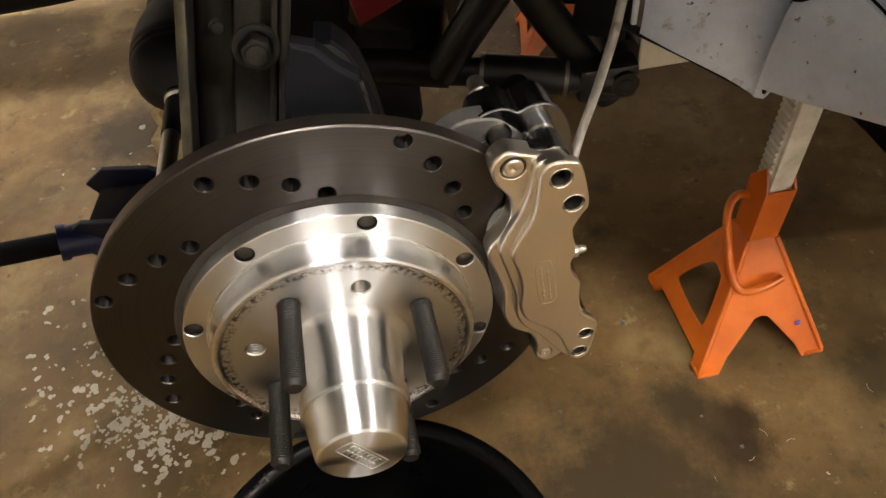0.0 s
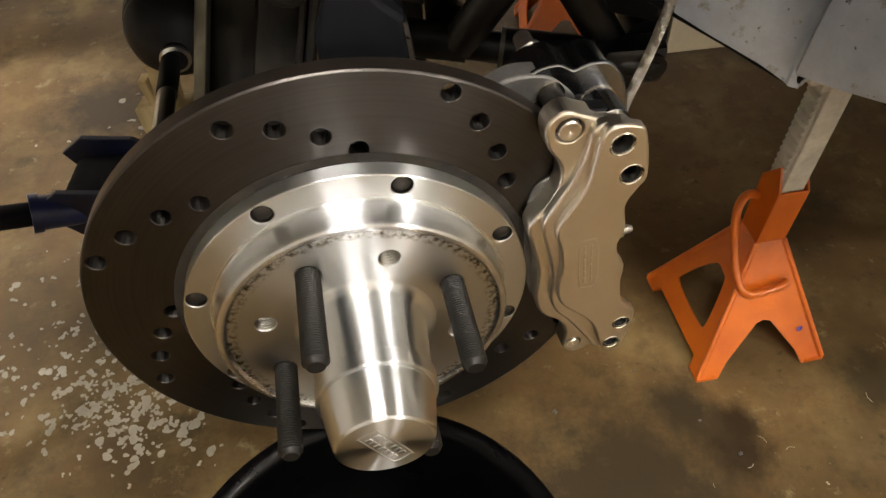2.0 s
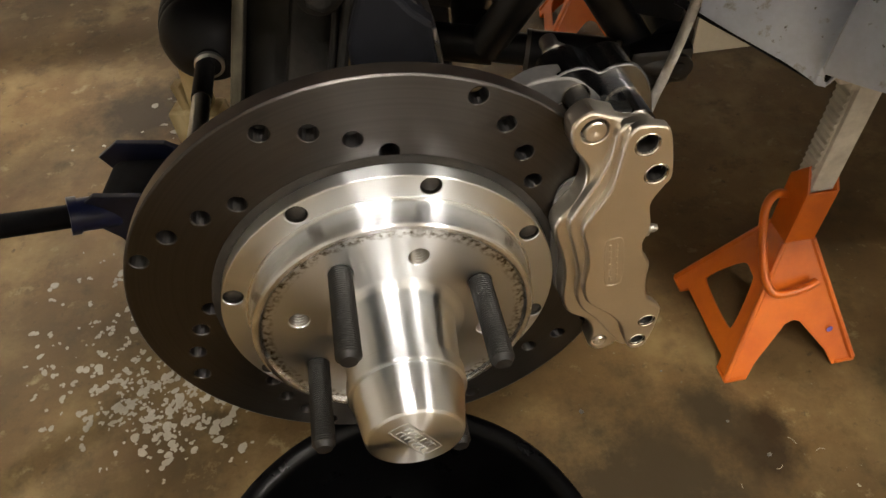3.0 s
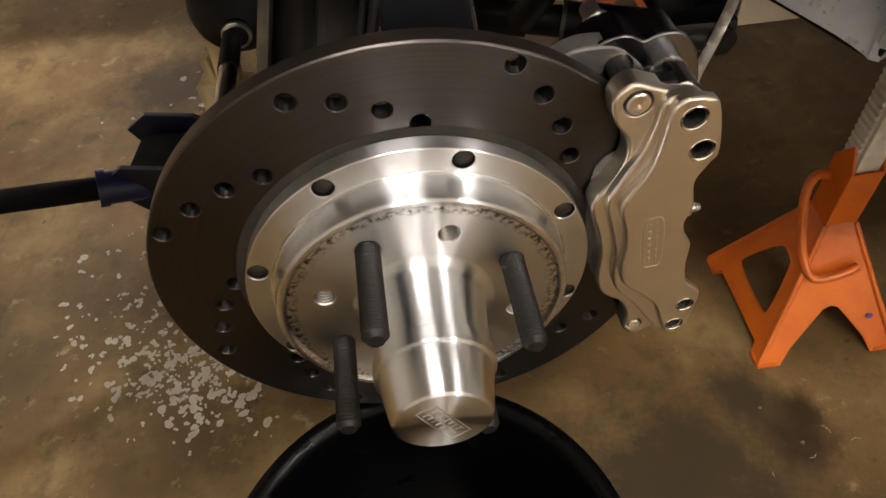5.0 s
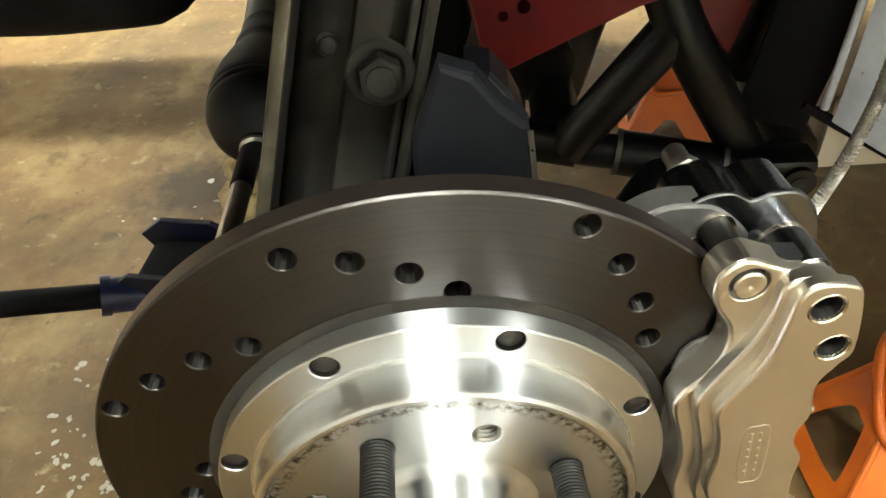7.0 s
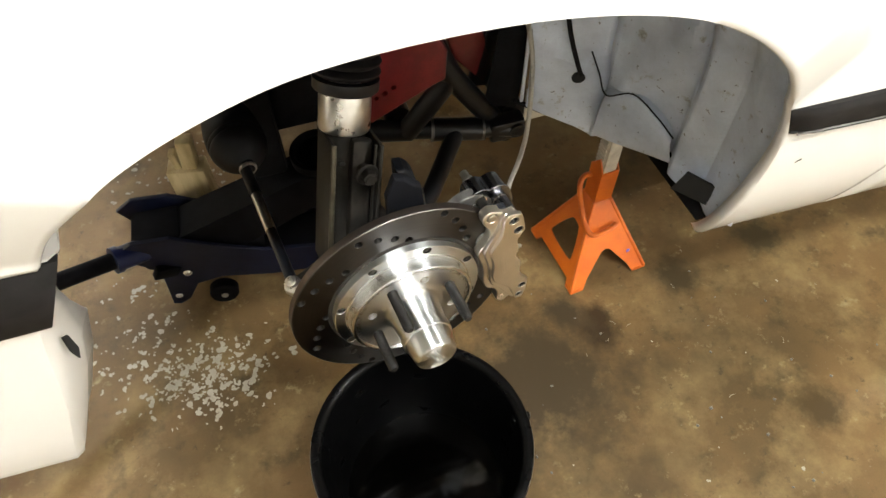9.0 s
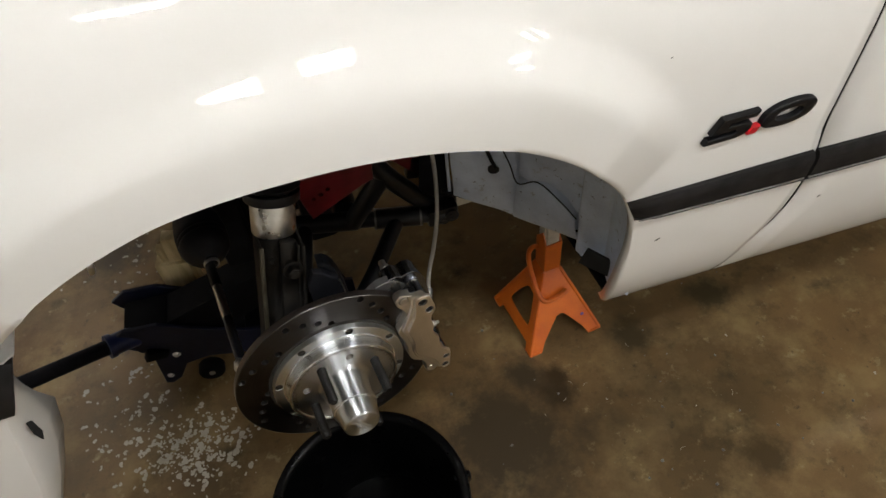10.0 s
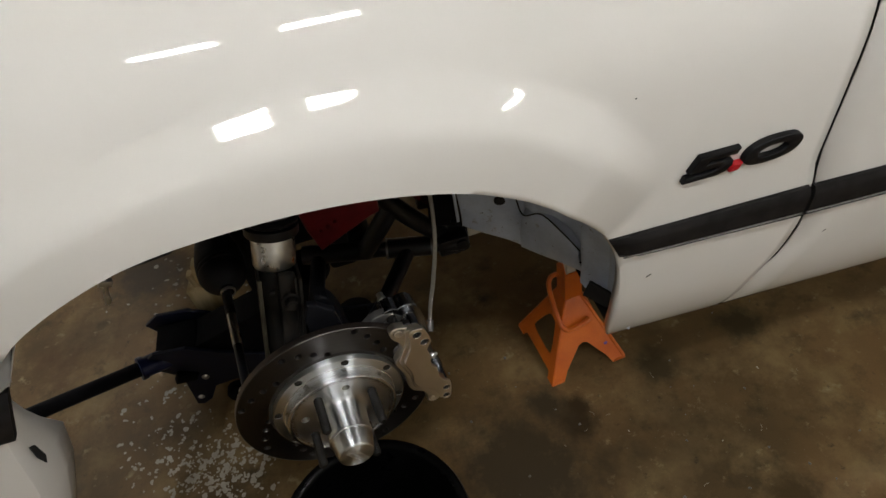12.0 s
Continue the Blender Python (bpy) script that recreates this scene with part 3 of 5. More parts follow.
def bumper_mesh():
    """Bumper cover: outer skin, its turned-in rear end and the lower lip."""
    loops = []
    for z in [0.452, 0.455, 0.47, 0.52, 0.58, 0.64, 0.70, 0.74, 0.78, 0.815, 0.826, 0.829]:
        rear = float(np.interp(z, [0.45, 0.60, 0.72, 0.80, 0.83], [-0.452, -0.402, -0.372, -0.347, -0.318]))
        deep = float(np.interp(z, [0.45, 0.52, 0.62, 0.70, 0.76, 0.83], [0.012, 0.055, 0.085, 0.05, 0.028, 0.012]))
        y0 = -0.076 + (0.004 if z < 0.46 else 0)
        line = [car(rear + deep * 0.30, y0 + deep, z), car(rear + deep * 0.2, y0 + deep * 0.6, z), car(rear + 0.003, y0 + 0.006, z), car(rear - 0.004, y0, z)]
        for x in np.linspace(-0.47, -1.1, 16):
            line.append(car(x, y0 + nose(x), z))
        loops.append(line)
    bottom = [p + Vector((-0.03, 0.10, 0.004)) for p in loops[0]]
    top = [p + Vector((0, 0.05, 0.002)) for p in loops[-1]]
    return loft([bottom] + loops + [top], False)


bumper = part("bumper_cover", bumper_mesh(), PAINT, car_body, "white bumper cover end in front of the wheel arch", 40)
sol = bumper.modifiers.new("thickness", "SOLIDIFY")
sol.thickness, sol.offset = 0.003, 1
part("bumper_slot", plate([(0, 0), (0.007, 0.008), (0.008, 0.032), (0.002, 0.038), (-0.002, 0.018)], (), 0, 0.002), GAP, car_body, "dark slot in the bumper end", 35,
     Matrix.Translation(car(-0.3665, -0.071, 0.665)) @ pose(0, 0, 0, 90, 0, 72))


def bumper_strip():
    loops = []
    for t in np.linspace(0, 1, 14):
        loop = []
        for f, dy in [(0, 0.01), (0, -0.006), (0.1, -0.013), (0.5, -0.016), (0.9, -0.013), (1, -0.006), (1, 0.01)]:
            z = 0.827 - f * 0.088
            x = -0.316 - 0.042 * f - t * 0.75
            squeeze = 1.0 if t > 0 else 0.55
            loop.append(car(x, -0.077 + dy * squeeze + nose(x), z))
        loops.append(loop)
    return loft(loops, True, True, True)


part("bumper_strip", bumper_strip(), TRIM, car_body, "black rubber strip along the bumper")


def glyphs():
    """The engine-size badge: 5 and 0 in slanted block digits with a red point between."""
    slant = 0.42
    sh = lambda pts: [(x + slant * y, y) for x, y in pts]
    h = 0.033
    five = sh([(0.0, 0.0), (0.040, 0.0), (0.049, 0.003), (0.053, 0.0100), (0.051, 0.0165), (0.043, 0.0205), (0.0175, 0.0205), (0.0182, 0.0248), (0.050, 0.0248), (0.050, h), (0.003, h), (0.0, 0.0128), (0.032, 0.0128), (0.0355, 0.0102), (0.032, 0.0078), (0.0, 0.0078)])
    o_out, o_in = [], []
    for i in range(36):
        a = 2 * math.pi * i / 36
        c, s = math.cos(a), math.sin(a)
        o_out.append((0.0335 * math.copysign(abs(c) ** 0.8, c), h / 2 + h / 2 * math.copysign(abs(s) ** 0.9, s)))
        o_in.append((0.0172 * math.copysign(abs(c) ** 0.85, c), h / 2 + 0.0072 * math.copysign(abs(s) ** 0.9, s)))
    return five, sh(o_out), sh(o_in), sh([(0, 0), (0.011, 0), (0.011, 0.0095), (0, 0.0095)])


five, o_out, o_in, dot = glyphs()
BADGE_M = Matrix.Translation(car(0.4285, side_smooth(0.92) - 0.0015, 0.9065)) @ pose(0, 0, 0, 90, 2.0, 0) @ Matrix.Diagonal((0.99, 1.0, 1.5, 1))
part("badge_digit", plate(five, (), 0, 0.005, 0.0012), BADGE, car_body, "black badge digit 5", 35, BADGE_M)
part("badge_point", plate(dot, (), 0, 0.005, 0.001), RED_DOT, car_body, "red badge point", 35, BADGE_M @ pose(0.0555, 0, 0))
part("badge_digit", plate([(x + 0.098, y) for x, y in o_out], [[(x + 0.098, y) for x, y in o_in]], 0, 0.005, 0.0012, 0.0008), BADGE, car_body, "black badge digit 0", 35, BADGE_M)


def inner_part(name, bm, material, parent, label="", smooth=35, m=None):
    """A part of the inner body, which sits slightly inboard."""
    return part(name, bm, material, parent, label, smooth, Matrix.Translation((0.005, 0.011, -0.002)) @ (m if m is not None else Matrix()))


# wheel house: frame rail panel, boxed corner, and the rounded liner behind the tyre
COLUMNS = [(0.10, 0.316, 0.625), (0.17, 0.288, 0.59), (0.221, 0.268, 0.553), (0.285, 0.242, 0.522), (0.338, 0.221, 0.494), (0.347, 0.215, 0.490), (0.343, 0.200, 0.515), (0.355, 0.172, 0.528), (0.375, 0.138, 0.538), (0.392, 0.108, 0.546), (0.404, 0.094, 0.550),
           (0.398, 0.079, 0.549), (0.397, 0.068, 0.548), (0.405, 0.048, 0.541), (0.412, 0.020, 0.536), (0.414, -0.012, 0.540), (0.412, -0.036, 0.552), (0.410, -0.056, 0.562)]


def wheelhouse():
    loops = []
    heights = [0, 0.008, 0.02, 0.045, 0.08, 0.12, 0.17, 0.22, 0.27, 0.32, 0.37, 0.42, 0.47, 0.52, 0.56, 0.60]
    n = len(COLUMNS)
    dense = []
    for i in range(n - 1):
        for k in range(4):
            dense.append((i + k / 4, [a + (b - a) * k / 4 for a, b in zip(COLUMNS[i], COLUMNS[i + 1])]))
    dense.append((n - 1.0, COLUMNS[-1]))
    dense = [d for d in dense if d[0] >= 2.25]
    heights = [a + (b - a) * k / 2 for a, b in zip(heights, heights[1:]) for k in range(2)] + [heights[-1]]
    for h in heights:
        loop = []
        for i, (x, y, zb) in dense:
            z = zb + h * ((1.12 if i < 11 else 0.975) - zb) / 0.60
            s = i / (n - 1)
            over = max(0.0, (z - 0.72) / 0.36)
            back = 0.0 if i < 5 else 0.9
            x2 = x - 0.20 * over ** 1.8 * back
            # shallow pressings and dents
            low = min(1.0, max(0.0, (0.90 - z) / 0.16))
            u1, u2 = (i - 10.6) / 3.3, (i - 13.9) / 3.1
            rib = 0.015 * low * math.sin(math.pi * u1) ** 0.7 if 0 < u1 < 1 else 0.0
            rib += 0.013 * low * math.sin(math.pi * u2) ** 0.8 if 0 < u2 < 1 else 0.0
            rib += 0.012 * math.exp(-((i - 6.6 - 14 * (z - 0.60)) / 0.8) ** 2) if 5.5 < i < 11 and z > 0.61 else 0.0
            rib += 0.009 * math.exp(-((i - 14.6 + 5 * (z - 0.80)) / 0.45) ** 2) if z > 0.74 else 0.0
            step = 0.007 * math.tanh((z - 0.635 - 0.5 * (0.345 - x)) * 90) if i < 6 else 0.0
            wob = 0.004 * noise.noise(Vector((s * 9, h * 12, 1.7))) + 0.0025 * noise.noise(Vector((s * 22, h * 26, 4.1)))
            loop.append(Vector((x2 - rib + wob, y - rib * 0.5 + step + wob, z)))
        loops.append(loop)
    return loft(loops, False)


house = inner_part("wheel_house", wheelhouse(), APRON, car_body, "grey oversprayed inner fender sheet metal with folds", 32)
sol = house.modifiers.new("thickness", "SOLIDIFY")
sol.thickness, sol.offset = 0.002, 0
bev = house.modifiers.new("rounding", "BEVEL")
bev.width, bev.segments, bev.limit_method, bev.angle_limit = 0.004, 2, "ANGLE", radians(25)
inner_part("wheel_house_flange", pipe([Vector(p) + Vector((0, 0, -0.001)) for p in COLUMNS[2:13]], 0.004, 8), RAIL_BLACK, car_body, "black sealed lower seam of the inner fender")


def torque_box():
    """Boxed corner: raked front face with a rounded top edge; its shaded seam is drawn apart."""
    low = [Vector(p) for p in ((0.326, 0.188, 0.520), (0.345, 0.158, 0.526), (0.372, 0.116, 0.537), (0.396, 0.076, 0.548))]
    high = [Vector(p) for p in ((0.329, 0.184, 0.602), (0.350, 0.151, 0.628), (0.372, 0.115, 0.612), (0.389, 0.088, 0.590))]
    back = [Vector(p) + Vector((0.03, 0.035, 0.004)) for p in high]
    loops = []
    for a, b, c in zip(low, high, back):
        loops.append([a + Vector((0.02, 0.022, 0.0)), a, a + (b - a) * 0.06 + Vector((-0.003, -0.002, 0)), a + (b - a) * 0.5 + Vector((-0.005, -0.003, 0)), a + (b - a) * 0.9 + Vector((-0.003, -0.002, 0)), b, b + (c - b) * 0.15 + Vector((0, 0, 0.003)), c])
    cols = list(zip(*loops))
    fine = [spline(c, 5) for c in cols]
    return loft([list(r) for r in zip(*fine)], False, False, False)


tb = inner_part("torque_box", join(torque_box(), loft([[(0.345, 0.222, 0.505), (0.326, 0.188, 0.520)], [(0.350, 0.218, 0.575), (0.329, 0.184, 0.602)], [(0.352, 0.224, 0.60), (0.345, 0.205, 0.61)]], False)), APRON, car_body, "grey painted boxed corner at the frame rail", 40)
# Black line painted for the shade in the seam's crease.
inner_part("seam_shade", pipe(spline([(0.318, 0.226, 0.655), (0.326, 0.208, 0.628), (0.330, 0.183, 0.606), (0.350, 0.150, 0.632), (0.372, 0.113, 0.616), (0.390, 0.086, 0.593)], 6), 0.0012, 6), RAIL_BLACK, car_body, "thin black line drawn for the shade in the body seam")
inner_part("loom", pipe(spline([(0.305, 0.222, 0.618), (0.292, 0.232, 0.66), (0.278, 0.236, 0.71), (0.26, 0.24, 0.80)], 8), 0.0035, 8), RUBBER, car_body, "black cable into the hole")
hole_at = Vector((0.304, 0.2255, 0.612))
inner_part("drain_hole", moved(lathe([(0.0001, 0.004), (0.0085, 0.004), (0.0105, 0.002), (0.0105, -0.002)], 20), pose(0, 0, 0)), GAP, car_body, "dark round hole with a plug", 35, look(hole_at, hole_at + Vector((0.25, 0.9, 0.0))))
inner_part("frame_rail", box(1.38, 0.09, 0.10, 0.008, pose(1.10, 0.30, 0.478, 0, 2, 0)), RAIL_BLACK, car_body, "black undercoated frame rail")
inner_part("dark_panel", box(0.052, 0.006, 0.26, 0.002, pose(0.222, 0.284, 0.655, 0, 6, -18)), RAIL_BLACK, car_body, "dark blue-black panel beside the apron")
inner_part("apron_edge", bar((0.2335, 0.262, 0.552), (0.2340, 0.2625, 0.80), 0.0030, 8), APRON, car_body, "rolled apron edge", 60)
inner_part("rail_bracket", plate([(0, 0), (0.072, 0.010), (0.078, 0.062), (-0.002, 0.060)], (), 0, 0.004, 0.001), WHITE_BOX, car_body, "cream painted bracket plate under the rail", 35, Matrix.Translation((0.250, 0.281, 0.487)) @ pose(0, 0, 0, 82, 4, -4))
# far side of the body and the engine bay, all in the dark
# A dark plate stands in for the shade inside the lower corner.
part("corner_shade", plate([(0.0, 0.0), (0.055, 0.010), (0.060, 0.050), (0.012, 0.045)], (), 0, 0.004), GAP, car_body, "dark plate put in for the shade inside the lower corner", 35, pose(0.384, 0.052, 0.540, 90, 0, -62))
for cx, cz, cl in ((0.408, 0.730, 0.008), (0.660, 0.710, 0.005), (0.371, 1.026, 0.0025)):
    part("paint_chip", plate([(0, 0), (cl, cl * 0.5), (cl * 0.9, cl * 0.62), (cl * 0.2, cl * 0.3)], (), 0, 0.0006), GAP, car_body, "small dark paint chip", None, Matrix.Translation((cx, side_smooth(cz + PITCH * (cx - 0.35)) - 0.0012, cz)) @ pose(0, 0, 0, 90, 0, 0))
# Filler boxes added to keep the shaded space behind the strut black.
part("dark_filler", join(box(0.19, 0.09, 0.24, 0.02, pose(-0.075, 0.545, 0.49)), box(0.066, 0.12, 0.22, 0.012, pose(-0.168, 0.51, 0.425)), box(0.066, 0.12, 0.20, 0.012, pose(0.006, 0.52, 0.41))), RAIL_BLACK, car_body, "black filler boxes added in the shaded space behind the strut")
part("inner_rail", box(0.62, 0.09, 0.36, 0.03, pose(0.095, 0.485, 0.745)), RAIL_BLACK, car_body, "dark frame rail and apron behind the strut")
part("far_fender", box(2.7, 0.04, 0.70, 0.01, pose(-0.2, 1.62, 0.92)), PAINT, car_body, "far side of the car body")
part("hood", box(2.6, 1.42, 0.03, 0.01, pose(0.45, 0.94, 1.192, 0, 4.3, 0)), PAINT, car_body, "closed white hood")
part("firewall", box(0.05, 1.5, 0.8, 0.01, pose(0.62, 0.95, 0.78)), RAIL_BLACK, car_body, "black firewall")
part("floor_pan", box(1.9, 1.4, 0.04, 0.01, pose(1.5, 0.95, 0.56)), RAIL_BLACK, car_body, "black floor pan")
part("inner_apron", box(0.75, 0.02, 0.62, 0.006, pose(-0.28, 0.42, 0.94)), RAIL_BLACK, car_body, "black inner fender apron")
part("strut_tower", box(0.30, 0.20, 0.14, 0.02, pose(-0.03, 0.20, 1.08)), RAIL_BLACK, car_body, "black strut tower")

# ---- hub, rotor and caliper ----
AXLE = Vector((0.105, -0.9923, 0.0648)).normalized()
ACROSS = Vector((0, 0, 1)).cross(AXLE).normalized()
UPWARD = AXLE.cross(ACROSS)
HUB = Matrix.Translation((-0.0294, -0.0107, 0.5449)) @ Matrix((ACROSS, UPWARD, AXLE)).transposed().to_4x4()
FIRST = 25.5


def around(r, deg):
    return (r * math.cos(radians(deg)), r * math.sin(radians(deg)))


def make_rotor():
    t = thing("brake_rotor", "dark ground steel brake rotor with drilled holes", "brake rotor", HUB)
    holes = []
    for g in range(8):
        for k in range(4):
            x, y = around((0.1368 if g % 2 else 0.1425) - 0.0103 * k, 65.3 + 44.8 * g - 9.0 * k)
            holes.append(circle2(x, y, 0.0050, 16))
    body = plate(circle2(0, 0, 0.150, 128), holes + [circle2(0, 0, 0.060, 64)], -0.0215, -0.0105, 0.0012, 0.0006)
    part("disc", body, ROTOR, t, "", 14)
    part("rim", lathe([(0.1502, -0.0118), (0.1503, -0.0150), (0.1503, -0.019), (0.1502, -0.0212)], 128), ROTOR_EDGE, t, "dull brown rotor edge")
    # Slightly brighter ring, painted in for the highlight on the disc's edge.
    part("edge_line", lathe([(0.1493, -0.01045), (0.1497, -0.01080), (0.1501, -0.0114)], 128), EDGE_GLINT, t, "thin ring painted in for the rotor edge highlight")
    part("shoulder", lathe([(0.104, -0.0103), (0.103, -0.0098), (0.0990, -0.0095), (0.0990, -0.018)], 96), CAST, t, "dark unswept shoulder")
    return t


def make_hub():
    t = thing("wheel_hub", "bright turned aluminium wheel hub with four long studs", "wheel hub", HUB)
    ring_holes = [circle2(*around(0.0922, FIRST + 45 * k), 0.0058, 20) for k in range(8)]
    ring = part("rotor_flange", plate(circle2(0, 0, 0.0987, 128), ring_holes + [circle2(0, 0, 0.070, 64)], -0.0128, 0.0, 0.0007, 0.0005), ALLOY, t, "turned outer flange with bolt holes", 14)
    for k in range(8):
        x, y = around(0.0922, FIRST + 45 * k)
        b = part("flange_bolt", screw(0.0053, 0.0112, 0.0012, 0.0005, 14, -0.0125, 0.0008), HOLE_DARK, ring, "dark threaded bolt end")
        b.matrix_basis = pose(x, y, 0.0)
        part("bolt_hole", lathe([(0.0057, -0.0005), (0.0055, -0.012)], 20), HOLE_DARK, ring).matrix_basis = pose(x, y, 0.0)
    step = [(0.0850, 0.0), (0.0838, 0.0003), (0.0830, 0.0012), (0.0828, 0.003), (0.0822, 0.0150), (0.0816, 0.0168), (0.0804, 0.0178), (0.0790, 0.0180), (0.0778, 0.0178), (0.0768, 0.0168), (0.0762, 0.0155)]
    part("step", lathe(step, 128), ALLOY_STEP, t, "raised turned step with dirt at its edge", 24)
    stud_holes = [circle2(*around(0.0562, FIRST + 45 * k), 0.0058 if k % 2 else 0.0068, 20) for k in range(8)]
    face = part("face", plate(circle2(0, 0, 0.0765, 128), stud_holes + [circle2(0, 0, 0.030, 64)], 0.006, 0.0155, 0.0, 0.0007), ALLOY_FACE, t, "turned hub face with grime round its rim", 14)
    for k in range(8):
        x, y = around(0.0562, FIRST + 45 * k)
        if k % 2:
            prof = []
            for i in range(6):
                z = 0.0148 - i * 0.0020
                prof += [(0.0061, z), (0.0047, z - 0.0010)]
            prof += [(0.0044, 0.0030), (0.0044, -0.004)]
            part("threaded_hole", lathe(prof, 20, False, True), THREAD, face, "bright threaded hole").matrix_basis = pose(x, y, 0.0)
        else:
            s = part("wheel_stud", screw(0.0067, 0.0580, 0.0015, 0.0005, 18, 0.0150, 0.003), BLACK_OX, t, "long black threaded wheel stud", 40)
            s.matrix_basis = pose(x, y, 0.0)
    snout = [(0.0410, 0.0154), (0.0392, 0.0157), (0.0376, 0.0164), (0.0364, 0.0176), (0.0354, 0.0182), (0.0346, 0.0192), (0.0340, 0.0206), (0.0336, 0.0228), (0.0333, 0.026), (0.0330, 0.030), (0.0309, 0.0530), (0.0309, 0.0536), (0.0320, 0.0540), (0.0325, 0.0546), (0.0325, 0.0632), (0.0321, 0.0638), (0.0312, 0.0640), (0.0300, 0.0640)]
    part("snout", lathe(snout, 96), ALLOY, t, "turned hub snout", 24)
    cap = [(0.0296, 0.0630), (0.0302, 0.0646), (0.0303, 0.0652), (0.0297, 0.0700), (0.0263, 0.0885), (0.0257, 0.0900), (0.0244, 0.0910), (0.0228, 0.0913), (0.0001, 0.0913)]
    c = part("dust_cap", lathe(cap, 96), ALLOY, t, "turned conical dust cap", 24)
    # maker's mark on the cap: a raised frame with plain bars
    frame_loop = ccw([(x, y) for x, y, z in spline([(-0.0165, -0.0045, 0), (-0.013, -0.0062, 0), (0.013, -0.0062, 0), (0.0165, -0.0045, 0), (0.0165, 0.0045, 0), (0.013, 0.0062, 0), (-0.013, 0.0062, 0), (-0.0165, 0.0045, 0)], 4, True)])
    mark = plate(frame_loop, [inset(frame_loop, 0.0007)], 0.0911, 0.0918, 0.0001)
    bars = [mark]
    for row, y in enumerate((0.0026, -0.0024)):
        for i in range(7):
            bars.append(box(0.0026, 0.0034, 0.0009, 0.0002, pose(-0.0112 + i * 0.0037, y, 0.0915)))
    part("mark", join(*bars), ALLOY, c, "raised plain bars in a frame").matrix_basis = pose(0, 0, 0, 0, 0, -62)
    return t


rotor = make_rotor()
hub = make_hub()


def make_caliper():
    t = thing("brake_caliper", "nickel-plated four-piston brake caliper over the rotor edge", "brake caliper", HUB)
    s2 = lambda pts, n=5: [(p.x, p.y) for p in spline([(x, y, 0) for x, y in pts], n, True)]
    low = s2([(0.1030, 0.1120), (0.1115, 0.1190), (0.1220, 0.1155), (0.1310, 0.1120), (0.1425, 0.1105), (0.1492, 0.098), (0.1520, 0.080), (0.1450, 0.060), (0.1450, 0.01), (0.1550, -0.028), (0.1630, -0.045), (0.1585, -0.066), (0.1435, -0.0795),
              (0.1335, -0.0830), (0.1255, -0.0745), (0.1265, -0.0600), (0.1215, -0.0460), (0.1090, -0.0345), (0.1040, -0.0180), (0.1045, 0.0050), (0.1015, 0.0220), (0.0970, 0.0400), (0.0995, 0.0500), (0.1075, 0.0600), (0.1125, 0.0730), (0.1115, 0.0860), (0.1040, 0.0990)])
    mid = s2([(0.1250, 0.1095), (0.1330, 0.1128), (0.1428, 0.1115), (0.1497, 0.100), (0.1525, 0.080), (0.1455, 0.060), (0.1455, 0.01), (0.1555, -0.028), (0.1640, -0.044), (0.1595, -0.067), (0.1480, -0.0745),
              (0.1385, -0.0615), (0.1270, -0.0420), (0.1165, -0.0280), (0.1115, -0.0135), (0.1110, 0.0080), (0.1070, 0.0290), (0.1030, 0.0480), (0.1070, 0.0600), (0.1175, 0.0800), (0.1228, 0.0955)])
    top = s2([(0.1275, 0.1085), (0.1330, 0.1140), (0.1440, 0.1130), (0.1505, 0.1070), (0.1555, 0.0800), (0.1515, 0.0710), (0.1465, 0.0600), (0.1490, 0.0420), (0.1462, 0.0310), (0.1478, 0.0210), (0.1528, 0.0110), (0.1530, -0.0050),
              (0.1560, -0.0210), (0.1630, -0.0300), (0.1670, -0.0390), (0.1620, -0.0690), (0.1530, -0.0735), (0.1465, -0.0640), (0.1400, -0.0430), (0.1310, -0.0300), (0.1175, -0.0155), (0.1130, 0.0000), (0.1142, 0.0180), (0.1126, 0.0330), (0.1093, 0.0478), (0.1134, 0.0595), (0.1228, 0.0773), (0.1257, 0.0954)])
    big = [(0.1385, 0.1025, 0.0058), (0.1460, 0.0820, 0.0056), (0.1586, -0.0445, 0.0046), (0.1548, -0.0640, 0.0046)]
    holes = [circle2(x, y, r, 20) for x, y, r in big]
    pins = [(0.1147, 0.1075, 0.0074), (0.1330, -0.0720, 0.0052)]
    body = part("outer_half", plate(low, [circle2(x, y, r, 22) for x, y, r in pins], -0.0085, 0.0045, 0.0016, 0.0006), NICKEL, t, "lowest ledge of the outer half", 14)
    part("ledge", plate(mid, holes, 0.004, 0.0100, 0.0014, 0.0003), NICKEL, body, "", 14)
    part("front_plate", plate(top, holes, 0.0098, 0.0152, 0.0014, 0.0009), NICKEL, body, "flat satin front plate", 14)
    for x, y, r in big:
        part("bore", lathe([(r + 0.0012, 0.01535), (r + 0.0006, 0.0150), (r * 0.975, 0.0138), (r * 0.95, -0.006), (0.0001, -0.006)], 22), BLACK_OX, body, "dark bolt bore", 80).matrix_basis = pose(x, y, 0)
        part("bore_edge", lathe([(r + 0.0013, 0.0152), (r + 0.0008, 0.0156), (r + 0.0001, 0.0151), (r, 0.0140)], 22), NICKEL_BRIGHT, body).matrix_basis = pose(x, y, 0)
    for x, y, r in pins:
        part("pin", lathe([(r * 0.8, -0.004), (r * 0.8, 0.0048), (r * 0.7, 0.0055), (r * 0.2, 0.0055), (0.0001, 0.0048)], 22), NICKEL, body, "round bridge pin head").matrix_basis = pose(x, y, 0)
